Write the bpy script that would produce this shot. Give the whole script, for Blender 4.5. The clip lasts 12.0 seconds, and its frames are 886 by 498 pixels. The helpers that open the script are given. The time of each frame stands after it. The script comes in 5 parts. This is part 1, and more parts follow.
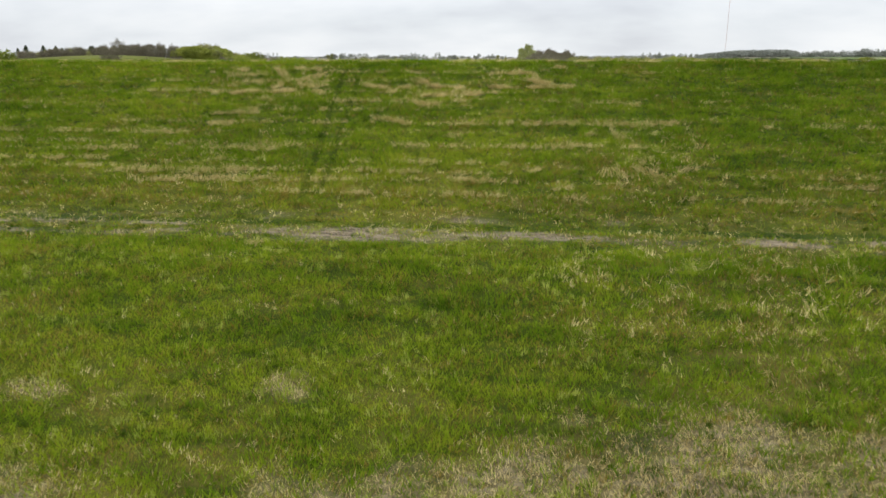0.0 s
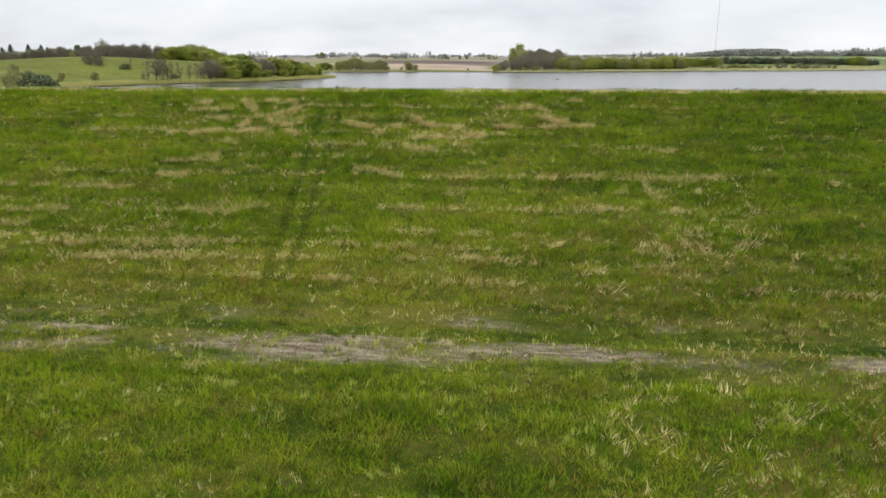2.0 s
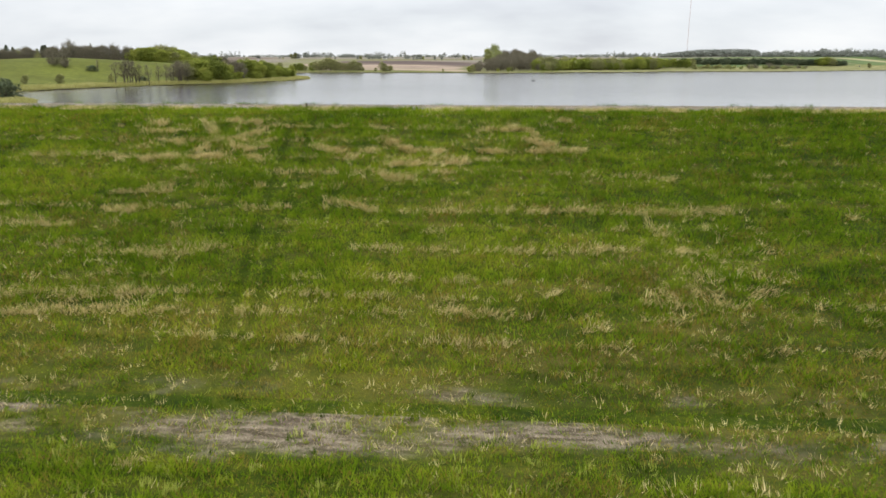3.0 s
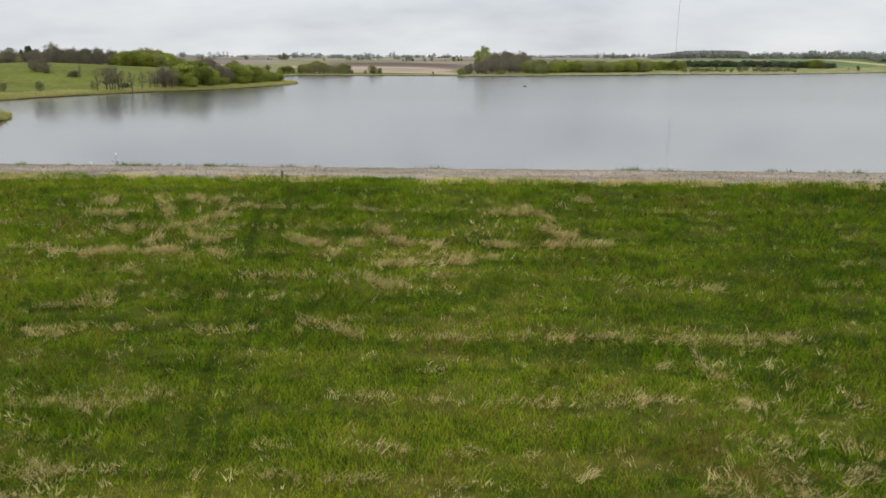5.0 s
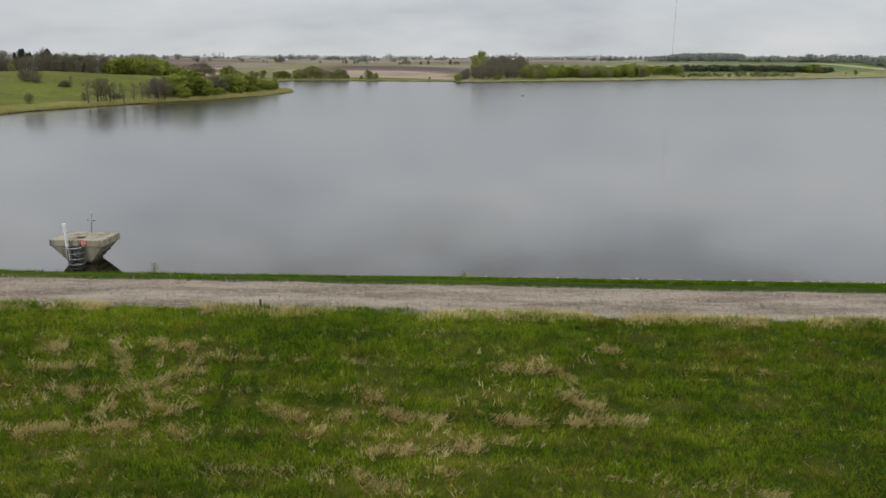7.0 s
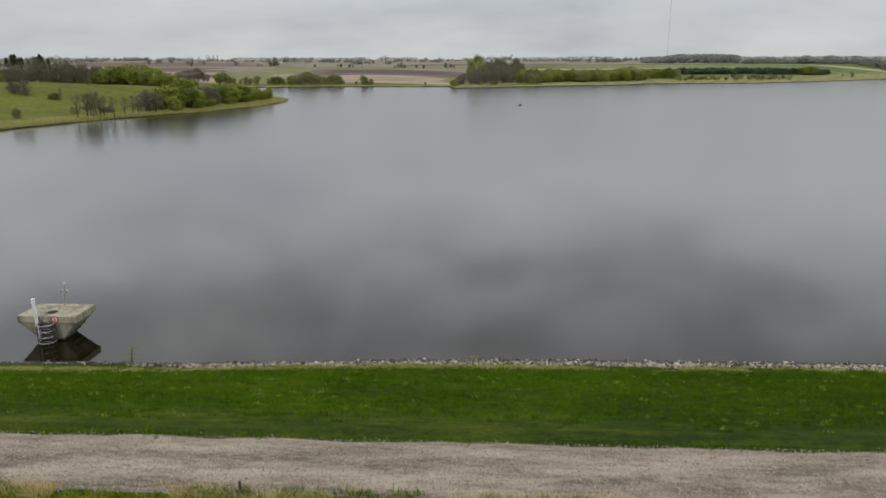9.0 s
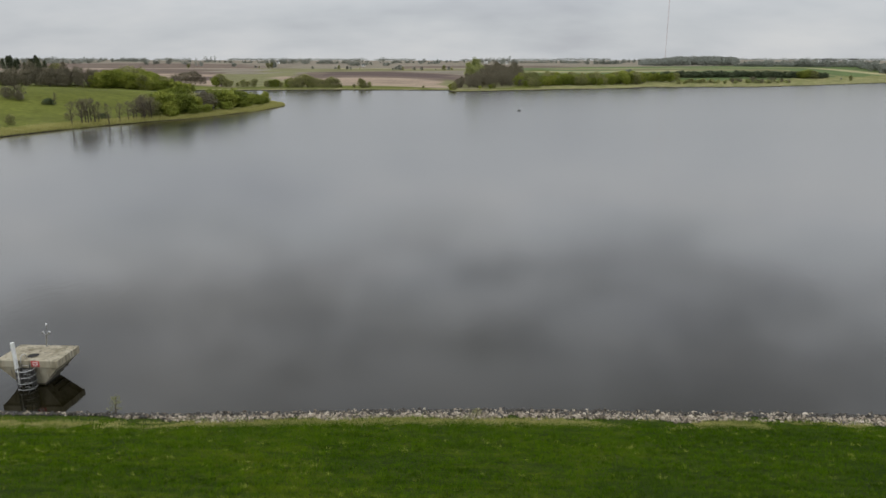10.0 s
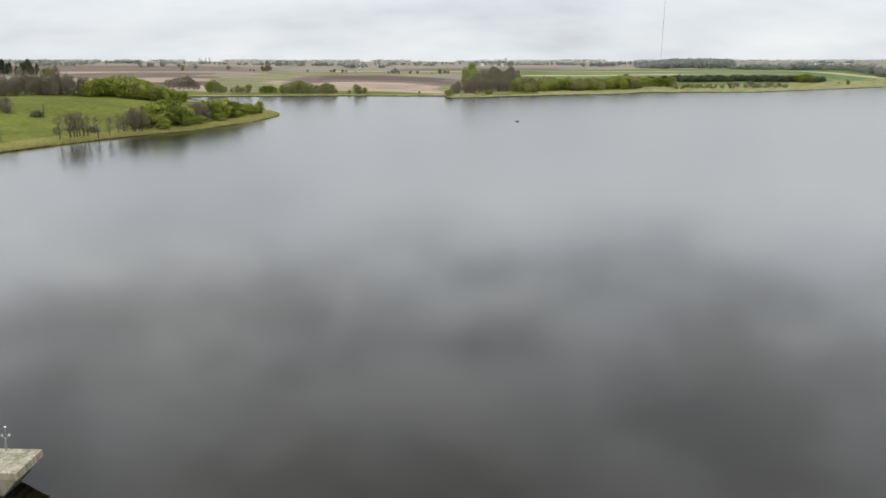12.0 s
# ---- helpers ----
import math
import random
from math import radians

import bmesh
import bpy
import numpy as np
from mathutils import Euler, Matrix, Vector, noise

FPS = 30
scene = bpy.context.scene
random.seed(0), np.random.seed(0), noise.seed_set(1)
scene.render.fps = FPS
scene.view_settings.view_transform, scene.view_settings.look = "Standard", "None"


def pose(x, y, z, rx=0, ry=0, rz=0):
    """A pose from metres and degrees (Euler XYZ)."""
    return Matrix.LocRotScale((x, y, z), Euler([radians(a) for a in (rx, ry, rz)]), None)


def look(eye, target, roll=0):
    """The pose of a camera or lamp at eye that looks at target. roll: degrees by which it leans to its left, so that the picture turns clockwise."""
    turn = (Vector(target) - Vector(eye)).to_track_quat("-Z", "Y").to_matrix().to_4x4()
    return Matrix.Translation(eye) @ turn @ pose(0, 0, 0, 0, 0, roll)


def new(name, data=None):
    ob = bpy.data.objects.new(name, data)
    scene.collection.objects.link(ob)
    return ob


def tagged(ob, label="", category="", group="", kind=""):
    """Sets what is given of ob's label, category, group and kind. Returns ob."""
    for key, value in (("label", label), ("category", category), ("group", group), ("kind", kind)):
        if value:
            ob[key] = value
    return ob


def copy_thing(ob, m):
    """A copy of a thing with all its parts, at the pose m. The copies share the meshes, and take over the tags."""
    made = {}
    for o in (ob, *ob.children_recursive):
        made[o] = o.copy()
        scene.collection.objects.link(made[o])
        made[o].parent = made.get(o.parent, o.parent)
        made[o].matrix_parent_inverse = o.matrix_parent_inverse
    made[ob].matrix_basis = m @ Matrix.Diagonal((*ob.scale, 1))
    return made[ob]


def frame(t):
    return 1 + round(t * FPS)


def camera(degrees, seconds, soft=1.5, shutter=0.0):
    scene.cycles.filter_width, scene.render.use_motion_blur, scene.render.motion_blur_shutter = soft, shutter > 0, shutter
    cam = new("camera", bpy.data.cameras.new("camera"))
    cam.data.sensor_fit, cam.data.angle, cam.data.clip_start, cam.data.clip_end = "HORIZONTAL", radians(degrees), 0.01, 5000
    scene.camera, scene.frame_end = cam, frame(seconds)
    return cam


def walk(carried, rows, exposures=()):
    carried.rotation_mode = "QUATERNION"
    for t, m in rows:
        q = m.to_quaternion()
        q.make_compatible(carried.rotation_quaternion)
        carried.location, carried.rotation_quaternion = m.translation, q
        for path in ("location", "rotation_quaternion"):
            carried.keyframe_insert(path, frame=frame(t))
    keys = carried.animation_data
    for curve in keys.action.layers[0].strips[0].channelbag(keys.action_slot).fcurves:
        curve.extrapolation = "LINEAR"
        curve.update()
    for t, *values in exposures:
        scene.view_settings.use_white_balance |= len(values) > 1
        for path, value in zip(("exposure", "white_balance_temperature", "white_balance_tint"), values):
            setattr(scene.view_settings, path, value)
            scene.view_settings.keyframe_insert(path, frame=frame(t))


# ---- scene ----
cam = camera(64.0, 12.0, 1.5, 0.35)
PATH = [
    (0, (6.647, -37.414, 5.299), (6.413, -35.493, 4.794), -0.0),
    (0.5, (6.397, -35.992, 5.618), (6.168, -34.071, 5.109), 0.1),
    (1, (6.195, -34.629, 6.003), (5.966, -32.708, 5.493), -0.0),
    (1.5, (5.984, -33.322, 6.386), (5.757, -31.401, 5.876), 0.0),
    (2, (5.769, -32.033, 6.685), (5.560, -30.111, 6.175), -0.0),
    (2.5, (5.563, -30.739, 7.001), (5.392, -28.813, 6.491), -0.0),
    (4.5, (4.882, -25.883, 8.740), (4.765, -23.953, 8.229), 0.1),
    (5, (4.755, -24.766, 9.502), (4.641, -22.836, 8.990), 0.1),
    (5.5, (4.630, -23.682, 10.199), (4.518, -21.753, 9.686), 0.1),
    (6, (4.521, -22.598, 11.137), (4.412, -20.668, 10.624), 0.2),
    (6.5, (4.443, -21.536, 12.044), (4.335, -19.606, 11.531), 0.1),
    (7, (4.310, -20.481, 12.918), (4.206, -18.550, 12.406), 0.2),
    (7.5, (4.167, -19.457, 13.810), (4.066, -17.526, 13.298), 0.1),
    (9.5, (3.310, -14.358, 17.027), (3.220, -12.427, 16.516), 0.0),
    (10, (3.174, -13.123, 17.913), (3.088, -11.191, 17.403), 0.1),
    (10.5, (3.015, -11.826, 18.777), (2.933, -9.894, 18.266), 0.1),
    (11, (2.836, -10.584, 19.724), (2.757, -8.652, 19.213), 0.1),
    (11.5, (2.608, -9.169, 20.626), (2.532, -7.237, 20.115), 0.1),
    (12, (2.381, -7.755, 21.527), (2.307, -5.823, 21.017), 0.1),
]
EXPOSURES = [(0.0, 0.47), (2.5, 0.5), (4.5, 0.33), (5.5, 0.13), (6.5, -0.03), (7.5, -0.14), (9.5, -0.17), (10.5, -0.14), (11.0, 0.22), (11.5, 0.33), (12.0, 0.35)]
walk(cam, [(t, look(e, g, r)) for t, e, g, r in PATH], EXPOSURES)

# ---- world and light ----
SUN_AZ, SUN_EL = radians(215), radians(52)


def link(nt, a, b):
    nt.links.new(a, b)


def node(nt, kind):
    return nt.nodes.new(kind)


def math_node(nt, op, a, b=None, clamp=False):
    n = node(nt, "ShaderNodeMath")
    n.operation, n.use_clamp = op, clamp
    for i, v in enumerate((a, b)):
        if v is None:
            continue
        if isinstance(v, (int, float)):
            n.inputs[i].default_value = v
        else:
            link(nt, v, n.inputs[i])
    return n.outputs[0]


def map_range(nt, v, a, b, c=0.0, d=1.0):
    n = node(nt, "ShaderNodeMapRange")
    n.interpolation_type = "SMOOTHSTEP"
    link(nt, v, n.inputs[0])
    for i, x in enumerate((a, b, c, d)):
        n.inputs[i + 1].default_value = x
    return n.outputs[0]


def mix_color(nt, fac, a, b):
    n = node(nt, "ShaderNodeMix")
    n.data_type = "RGBA"
    for i, v in ((0, fac), (6, a), (7, b)):
        if isinstance(v, (int, float)):
            n.inputs[i].default_value = v
        elif isinstance(v, tuple):
            n.inputs[i].default_value = (*v, 1)
        else:
            link(nt, v, n.inputs[i])
    return n.outputs[2]


def ramp(nt, fac, *stops):
    n = node(nt, "ShaderNodeValToRGB")
    el = n.color_ramp.elements
    while len(el) < len(stops):
        el.new(0.5)
    for e, (p, c) in zip(el, stops):
        e.position, e.color = p, (*c, 1)
    link(nt, fac, n.inputs[0])
    return n.outputs[0]


def noise_tex(nt, scale, detail=4.0, stretch=(1, 1, 1), rough=0.55, where=None, offset=(0, 0, 0)):
    if where is None:
        where = node(nt, "ShaderNodeTexCoord").outputs["Object"]
    m = node(nt, "ShaderNodeMapping")
    m.inputs["Scale"].default_value = stretch
    m.inputs["Location"].default_value = offset
    link(nt, where, m.inputs[0])
    n = node(nt, "ShaderNodeTexNoise")
    n.inputs["Scale"].default_value, n.inputs["Detail"].default_value, n.inputs["Roughness"].default_value = scale, detail, rough
    link(nt, m.outputs[0], n.inputs["Vector"])
    return n.outputs["Fac"]


def bump(nt, bsdf, height, strength=0.4, distance=0.05):
    n = node(nt, "ShaderNodeBump")
    n.inputs["Strength"].default_value, n.inputs["Distance"].default_value = strength, distance
    link(nt, height, n.inputs["Height"])
    link(nt, n.outputs[0], bsdf.inputs["Normal"])


world = bpy.data.worlds.new("sky")
scene.world = world
world.use_nodes = True
wt = world.node_tree
background = wt.nodes["Background"]
sky = node(wt, "ShaderNodeTexSky")
sky.sky_type, sky.sun_disc, sky.sun_elevation, sky.sun_rotation = "NISHITA", False, SUN_EL, SUN_AZ
way = node(wt, "ShaderNodeTexCoord").outputs["Generated"]
split = node(wt, "ShaderNodeSeparateXYZ")
link(wt, way, split.inputs[0])
lift = math_node(wt, "ADD", math_node(wt, "MAXIMUM", split.outputs[2], 0.0), 0.3)
deck = node(wt, "ShaderNodeCombineXYZ")
link(wt, math_node(wt, "DIVIDE", split.outputs[0], lift), deck.inputs[0])
link(wt, math_node(wt, "DIVIDE", split.outputs[1], lift), deck.inputs[1])
cover = noise_tex(wt, 1.3, 5, (1, 1.25, 1), 0.45, deck.outputs[0], (3.1, 1.7, 0))
fine_cover = noise_tex(wt, 4.0, 4, (1, 1.3, 1), 0.5, deck.outputs[0])
cloud_light = math_node(wt, "ADD", math_node(wt, "MULTIPLY", cover, 0.75), math_node(wt, "MULTIPLY", fine_cover, 0.25))
clouds = ramp(wt, cloud_light, (0.34, (5.05, 5.25, 5.65)), (0.46, (5.85, 6.1, 6.42)), (0.55, (6.38, 6.58, 6.85)), (0.66, (6.98, 7.1, 7.25)))
zenith = node(wt, "ShaderNodeVectorMath")
zenith.operation = "SCALE"
link(wt, clouds, zenith.inputs[0])
high = map_range(wt, split.outputs[2], 0.05, 0.27, 1.0, 2.2)
patchy = map_range(wt, noise_tex(wt, 3.0, 5, (1, 1.2, 1), 0.5, deck.outputs[0], (7.3, 4.1, 0)), 0.34, 0.64, -0.29, 0.07)
patchy = math_node(wt, "ADD", math_node(wt, "MULTIPLY", patchy, map_range(wt, split.outputs[2], 0.14, 0.32)), 1.0)
link(wt, math_node(wt, "MULTIPLY", high, patchy), zenith.inputs["Scale"])
sky_color = mix_color(wt, 0.93, sky.outputs[0], zenith.outputs[0])
link(wt, sky_color, background.inputs[0])
background.inputs[1].default_value = 0.1

sun = new("sun", bpy.data.lights.new("sun", "SUN"))
sun.data.energy, sun.data.angle, sun.data.color = 0.7, radians(14), (1.0, 0.96, 0.9)
sun.matrix_world = look((0, 0, 50), (-math.sin(SUN_AZ) * math.cos(SUN_EL), -math.cos(SUN_AZ) * math.cos(SUN_EL), 50 - math.sin(SUN_EL)))

# ---- helpers for shapes ----
rng = np.random.default_rng(7)


def smooth(a, b, x):
    t = np.clip((x - a) / (b - a), 0, 1)
    return t * t * (3 - 2 * t)


LATTICE = np.random.default_rng(3).random((256, 256))


def value_noise(x, y, octaves=3):
    out, amp, tot = 0.0, 1.0, 0.0
    for k in range(octaves):
        xi, yi = np.floor(x).astype(int), np.floor(y).astype(int)
        fx, fy = x - xi, y - yi
        fx, fy = fx * fx * (3 - 2 * fx), fy * fy * (3 - 2 * fy)
        g = lambda i, j: LATTICE[(xi + i) % 256, (yi + j) % 256]
        out = out + amp * ((g(0, 0) * (1 - fx) + g(1, 0) * fx) * (1 - fy) + (g(0, 1) * (1 - fx) + g(1, 1) * fx) * fy)
        tot, amp, x, y = tot + amp, amp * 0.5, x * 2.03 + 17.3, y * 2.03 + 5.1
    return out / tot


def triangle_mesh(name, verts, mats=(), smooth_shade=False):
    """A mesh out of loose triangles: verts is (n, 3, 3)."""
    n = len(verts)
    me = bpy.data.meshes.new(name)
    me.vertices.add(3 * n)
    me.vertices.foreach_set("co", np.ascontiguousarray(verts, dtype=np.float32).ravel())
    me.loops.add(3 * n)
    me.loops.foreach_set("vertex_index", np.arange(3 * n, dtype=np.int32))
    me.polygons.add(n)
    me.polygons.foreach_set("loop_start", np.arange(0, 3 * n, 3, dtype=np.int32))
    me.update(calc_edges=True)
    for m in mats:
        me.materials.append(m)
    return me


def grid_mesh(name, X, Y, Z, mats, index=None):
    ny, nx = X.shape
    me = bpy.data.meshes.new(name)
    me.vertices.add(nx * ny)
    me.vertices.foreach_set("co", np.stack([X, Y, Z], -1).astype(np.float32).ravel())
    i = np.arange(nx * ny).reshape(ny, nx)
    q = np.stack([i[:-1, :-1], i[:-1, 1:], i[1:, 1:], i[1:, :-1]], -1).reshape(-1, 4).astype(np.int32)
    me.loops.add(q.size)
    me.loops.foreach_set("vertex_index", q.ravel())
    me.polygons.add(len(q))
    me.polygons.foreach_set("loop_start", np.arange(0, q.size, 4, dtype=np.int32))
    me.polygons.foreach_set("use_smooth", np.ones(len(q), dtype=bool))
    for m in mats:
        me.materials.append(m)
    if index is not None:
        me.polygons.foreach_set("material_index", index.ravel().astype(np.int32))
    me.update(calc_edges=True)
    return me


def part(name, bm, material, parent=None, label="", smooth_shade=False):
    me = bpy.data.meshes.new(name)
    for f in bm.faces:
        f.smooth = smooth_shade
    bm.to_mesh(me)
    bm.free()
    me.materials.append(material)
    ob = new(name, me)
    ob.parent = parent
    return tagged(ob, label) if label else ob


def box(bm, cx, cy, cz, sx, sy, sz, bevel=0.0, turn=None):
    m = Matrix.Translation((cx, cy, cz)) @ (turn or Matrix()) @ Matrix.Diagonal((sx, sy, sz, 1))
    made = bmesh.ops.create_cube(bm, size=1, matrix=m)["verts"]
    if bevel:
        edges = list({e for v in made for e in v.link_edges})
        bmesh.ops.bevel(bm, geom=edges, offset=bevel, segments=2, affect="EDGES", profile=0.6)
    return bm


def rod(bm, a, b, r, r2=None, sides=10):
    a, b = Vector(a), Vector(b)
    d = b - a
    m = Matrix.Translation((a + b) / 2) @ d.to_track_quat("Z", "Y").to_matrix().to_4x4()
    bmesh.ops.create_cone(bm, cap_ends=True, segments=sides, radius1=r, radius2=r if r2 is None else r2, depth=d.length, matrix=m)
    return bm


def loft(bm, rings):
    """Skin over rings of equal length, closed at both ends."""
    rows = [[bm.verts.new(p) for p in r] for r in rings]
    n = len(rows[0])
    for a, b in zip(rows, rows[1:]):
        for i in range(n):
            bm.faces.new((a[i], a[(i + 1) % n], b[(i + 1) % n], b[i]))
    bm.faces.new(rows[0][::-1])
    bm.faces.new(rows[-1])
    bmesh.ops.recalc_face_normals(bm, faces=bm.faces[:])
    return bm


def tube(bm, points, r, sides=8):
    """A round bar bent along points."""
    points = [Vector(p) for p in points]
    rings = []
    for i, p in enumerate(points):
        d = (points[min(i + 1, len(points) - 1)] - points[max(i - 1, 0)]).normalized()
        u = d.orthogonal().normalized() if i == 0 else (u - d * u.dot(d)).normalized()
        v = d.cross(u)
        rings.append([p + (u * math.cos(k * 2 * math.pi / sides) + v * math.sin(k * 2 * math.pi / sides)) * r for k in range(sides)])
    return loft(bm, rings)


# ---- materials ----
def material(name, rough=0.8, metal=0.0, spec=0.3):
    m = bpy.data.materials.new(name)
    m.use_nodes = True
    b = m.node_tree.nodes["Principled BSDF"]
    b.inputs["Roughness"].default_value, b.inputs["Metallic"].default_value = rough, metal
    b.inputs["Specular IOR Level"].default_value = spec
    return m, m.node_tree, b


def plain(name, low, high, scale=3.0, rough=0.8, metal=0.0, spec=0.3, relief=0.0, fine=None, stretch=(1, 1, 1)):
    m, nt, b = material(name, rough, metal, spec)
    big = noise_tex(nt, scale, 5, stretch)
    small = noise_tex(nt, fine or scale * 9, 3, stretch)
    f = math_node(nt, "ADD", math_node(nt, "MULTIPLY", big, 0.6), math_node(nt, "MULTIPLY", small, 0.4))
    link(nt, ramp(nt, f, (0.35, low), (0.65, high)), b.inputs["Base Color"])
    if relief:
        bump(nt, b, small, 0.6, relief)
    return m


# bare and straw-covered spots on the dam: x, y, half width, half depth
BARE = [(1.1, -17.5, 2.7, 0.62), (-4.9, -16.75, 1.9, 0.25), (-9.0, -16.6, 2.6, 0.25), (-6.6, -18.0, 1.6, 0.22), (-10.5, -18.0, 2.4, 0.2), (6.5, -17.3, 2.0, 0.36), (9.8, -17.35, 1.7, 0.26),
        (13.6, -17.3, 1.6, 0.25), (17.0, -17.0, 2.2, 0.3), (10.0, -26.0, 2.1, 1.1), (6.6, -26.5, 1.6, 0.7), (-1.6, -27.6, 2.0, 0.5), (13.5, -26.7, 2.4, 1.2),
        (10.3, -25.0, 1.2, 0.5), (13.0, -25.2, 1.5, 0.5), (1.6, -24.4, 0.5, 0.3), (-3.5, -24.9, 0.5, 0.25), (3.6, -27.0, 1.5, 0.5)]


def attribute(nt, name):
    n = node(nt, "ShaderNodeAttribute")
    n.attribute_name = name
    return n


def grass_color(nt, dark, mid, light, rows=0.28):
    """Lush and dry grass: broad swaths, mown rows, knee-wide clumps and single tussocks; darker towards the crest and
    to the right.
    """
    broad = noise_tex(nt, 0.22, 4, (0.7, 1.1, 1))
    patch = noise_tex(nt, 1.0, 5, (0.3, 2.0, 1), 0.6)
    clump = noise_tex(nt, 1.7, 4, (0.8, 1.3, 1), 0.6, None, (5.2, 1.3, 0))
    fine = noise_tex(nt, 7.0, 3, (0.8, 1.1, 1), 0.6)
    f = math_node(nt, "ADD", math_node(nt, "MULTIPLY", broad, 0.24), math_node(nt, "ADD", math_node(nt, "MULTIPLY", patch, rows), math_node(nt, "ADD", math_node(nt, "MULTIPLY", fine, 0.5 - rows), math_node(nt, "MULTIPLY", clump, 0.26))))
    place = node(nt, "ShaderNodeSeparateXYZ")
    link(nt, node(nt, "ShaderNodeTexCoord").outputs["Object"], place.inputs[0])
    # shifts the ramp to its dark end with rising y, and with rising x
    by_place = map_range(nt, place.outputs[1], -18, -3, 0.02, -0.008)
    f = math_node(nt, "ADD", f, math_node(nt, "ADD", by_place, map_range(nt, place.outputs[0], 2, 16, 0.006, -0.028)))
    return ramp(nt, f, (0.42, dark), (0.5, mid), (0.585, light))


def make_dam_ground():
    m, nt, b = material("dam_turf", 0.95, 0, 0.1)
    # greens kept darker than the blades: shade between them put into the turf colour
    green = grass_color(nt, (0.014, 0.03, 0.002), (0.036, 0.058, 0.003), (0.085, 0.1, 0.006))
    green = mix_color(nt, math_node(nt, "MULTIPLY", attribute(nt, "dry").outputs["Fac"], 0.5), green, (0.19, 0.14, 0.04))
    fine = noise_tex(nt, 22, 4)
    soil = ramp(nt, noise_tex(nt, 4, 6, (0.5, 1.8, 1), 0.7), (0.40, (0.10, 0.07, 0.054)), (0.5, (0.23, 0.175, 0.135)), (0.6, (0.38, 0.305, 0.23)))
    c = mix_color(nt, attribute(nt, "bare").outputs["Fac"], green, soil)
    c = mix_color(nt, math_node(nt, "MULTIPLY", map_range(nt, fine, 0.42, 0.62), 0.45), c, (0.03, 0.042, 0.003))
    link(nt, c, b.inputs["Base Color"])
    bump(nt, b, fine, 0.8, 0.06)
    return m


def make_blade(name, dark, mid, light, tip, random_mix=0.5, rows=0.28):
    m, nt, b = material(name, 0.9, 0, 0.0)
    base = grass_color(nt, dark, mid, light, rows)
    rand = node(nt, "ShaderNodeNewGeometry").outputs["Random Per Island"]
    c = mix_color(nt, math_node(nt, "MULTIPLY", rand, random_mix), base, tip)
    link(nt, c, b.inputs["Base Color"])
    t = node(nt, "ShaderNodeBsdfTranslucent")
    link(nt, c, t.inputs[0])
    mix = node(nt, "ShaderNodeMixShader")
    mix.inputs[0].default_value = 0.3
    link(nt, b.outputs[0], mix.inputs[1])
    link(nt, t.outputs[0], mix.inputs[2])
    link(nt, mix.outputs[0], nt.nodes["Material Output"].inputs["Surface"])
    return m


DAM_GROUND = make_dam_ground()
BLADE_GREEN = make_blade("grass_blades", (0.037, 0.094, 0.004), (0.12, 0.206, 0.008), (0.265, 0.33, 0.02), (0.26, 0.31, 0.026), 0.35)
BLADE_PALE = make_blade("pale_grass_blades", (0.16, 0.20, 0.02), (0.26, 0.31, 0.04), (0.36, 0.40, 0.08), (0.45, 0.46, 0.14))
BLADE_DARK = make_blade("grass_blades_dark", (0.022, 0.055, 0.003), (0.04, 0.08, 0.004), (0.065, 0.105, 0.006), (0.08, 0.12, 0.01))
BLADE_STRAW = make_blade("straw_blades", (0.40, 0.30, 0.11), (0.54, 0.43, 0.175), (0.67, 0.555, 0.27), (0.79, 0.69, 0.39))
BLADE_GREY = make_blade("withered_blades", (0.24, 0.185, 0.125), (0.34, 0.27, 0.19), (0.45, 0.37, 0.26), (0.52, 0.45, 0.34))
BLADE_THATCH = make_blade("thatch_blades", (0.12, 0.085, 0.012), (0.20, 0.145, 0.022), (0.29, 0.22, 0.045), (0.36, 0.29, 0.07))
BLADE_REED = make_blade("reed_blades", (0.20, 0.22, 0.04), (0.33, 0.32, 0.09), (0.47, 0.43, 0.18), (0.56, 0.51, 0.26))
BLADE_MOWN = make_blade("mown_blades", (0.02, 0.066, 0.003), (0.06, 0.142, 0.005), (0.135, 0.21, 0.009), (0.17, 0.235, 0.012), 0.45, 0.12)
MUD = plain("lake_mud", (0.05, 0.04, 0.025), (0.09, 0.075, 0.05), 0.3, 0.9)


def make_land():
    """Meadow, crop, stubble and ploughland: the tint of each field, with grain and furrows."""
    m, nt, b = material("farmland", 0.95, 0, 0.05)
    c = attribute(nt, "field_tint").outputs["Color"]
    big = map_range(nt, noise_tex(nt, 0.025, 6, (1, 2.5, 1), 0.65), 0.35, 0.65, 0.84, 1.16)
    small = map_range(nt, noise_tex(nt, 0.6, 4, (0.8, 1.0, 1), 0.6), 0.35, 0.65, 0.86, 1.14)
    v = node(nt, "ShaderNodeVectorMath")
    v.operation = "SCALE"
    link(nt, c, v.inputs[0])
    link(nt, math_node(nt, "MULTIPLY", big, small), v.inputs["Scale"])
    link(nt, v.outputs[0], b.inputs["Base Color"])
    return m


LAND = make_land()


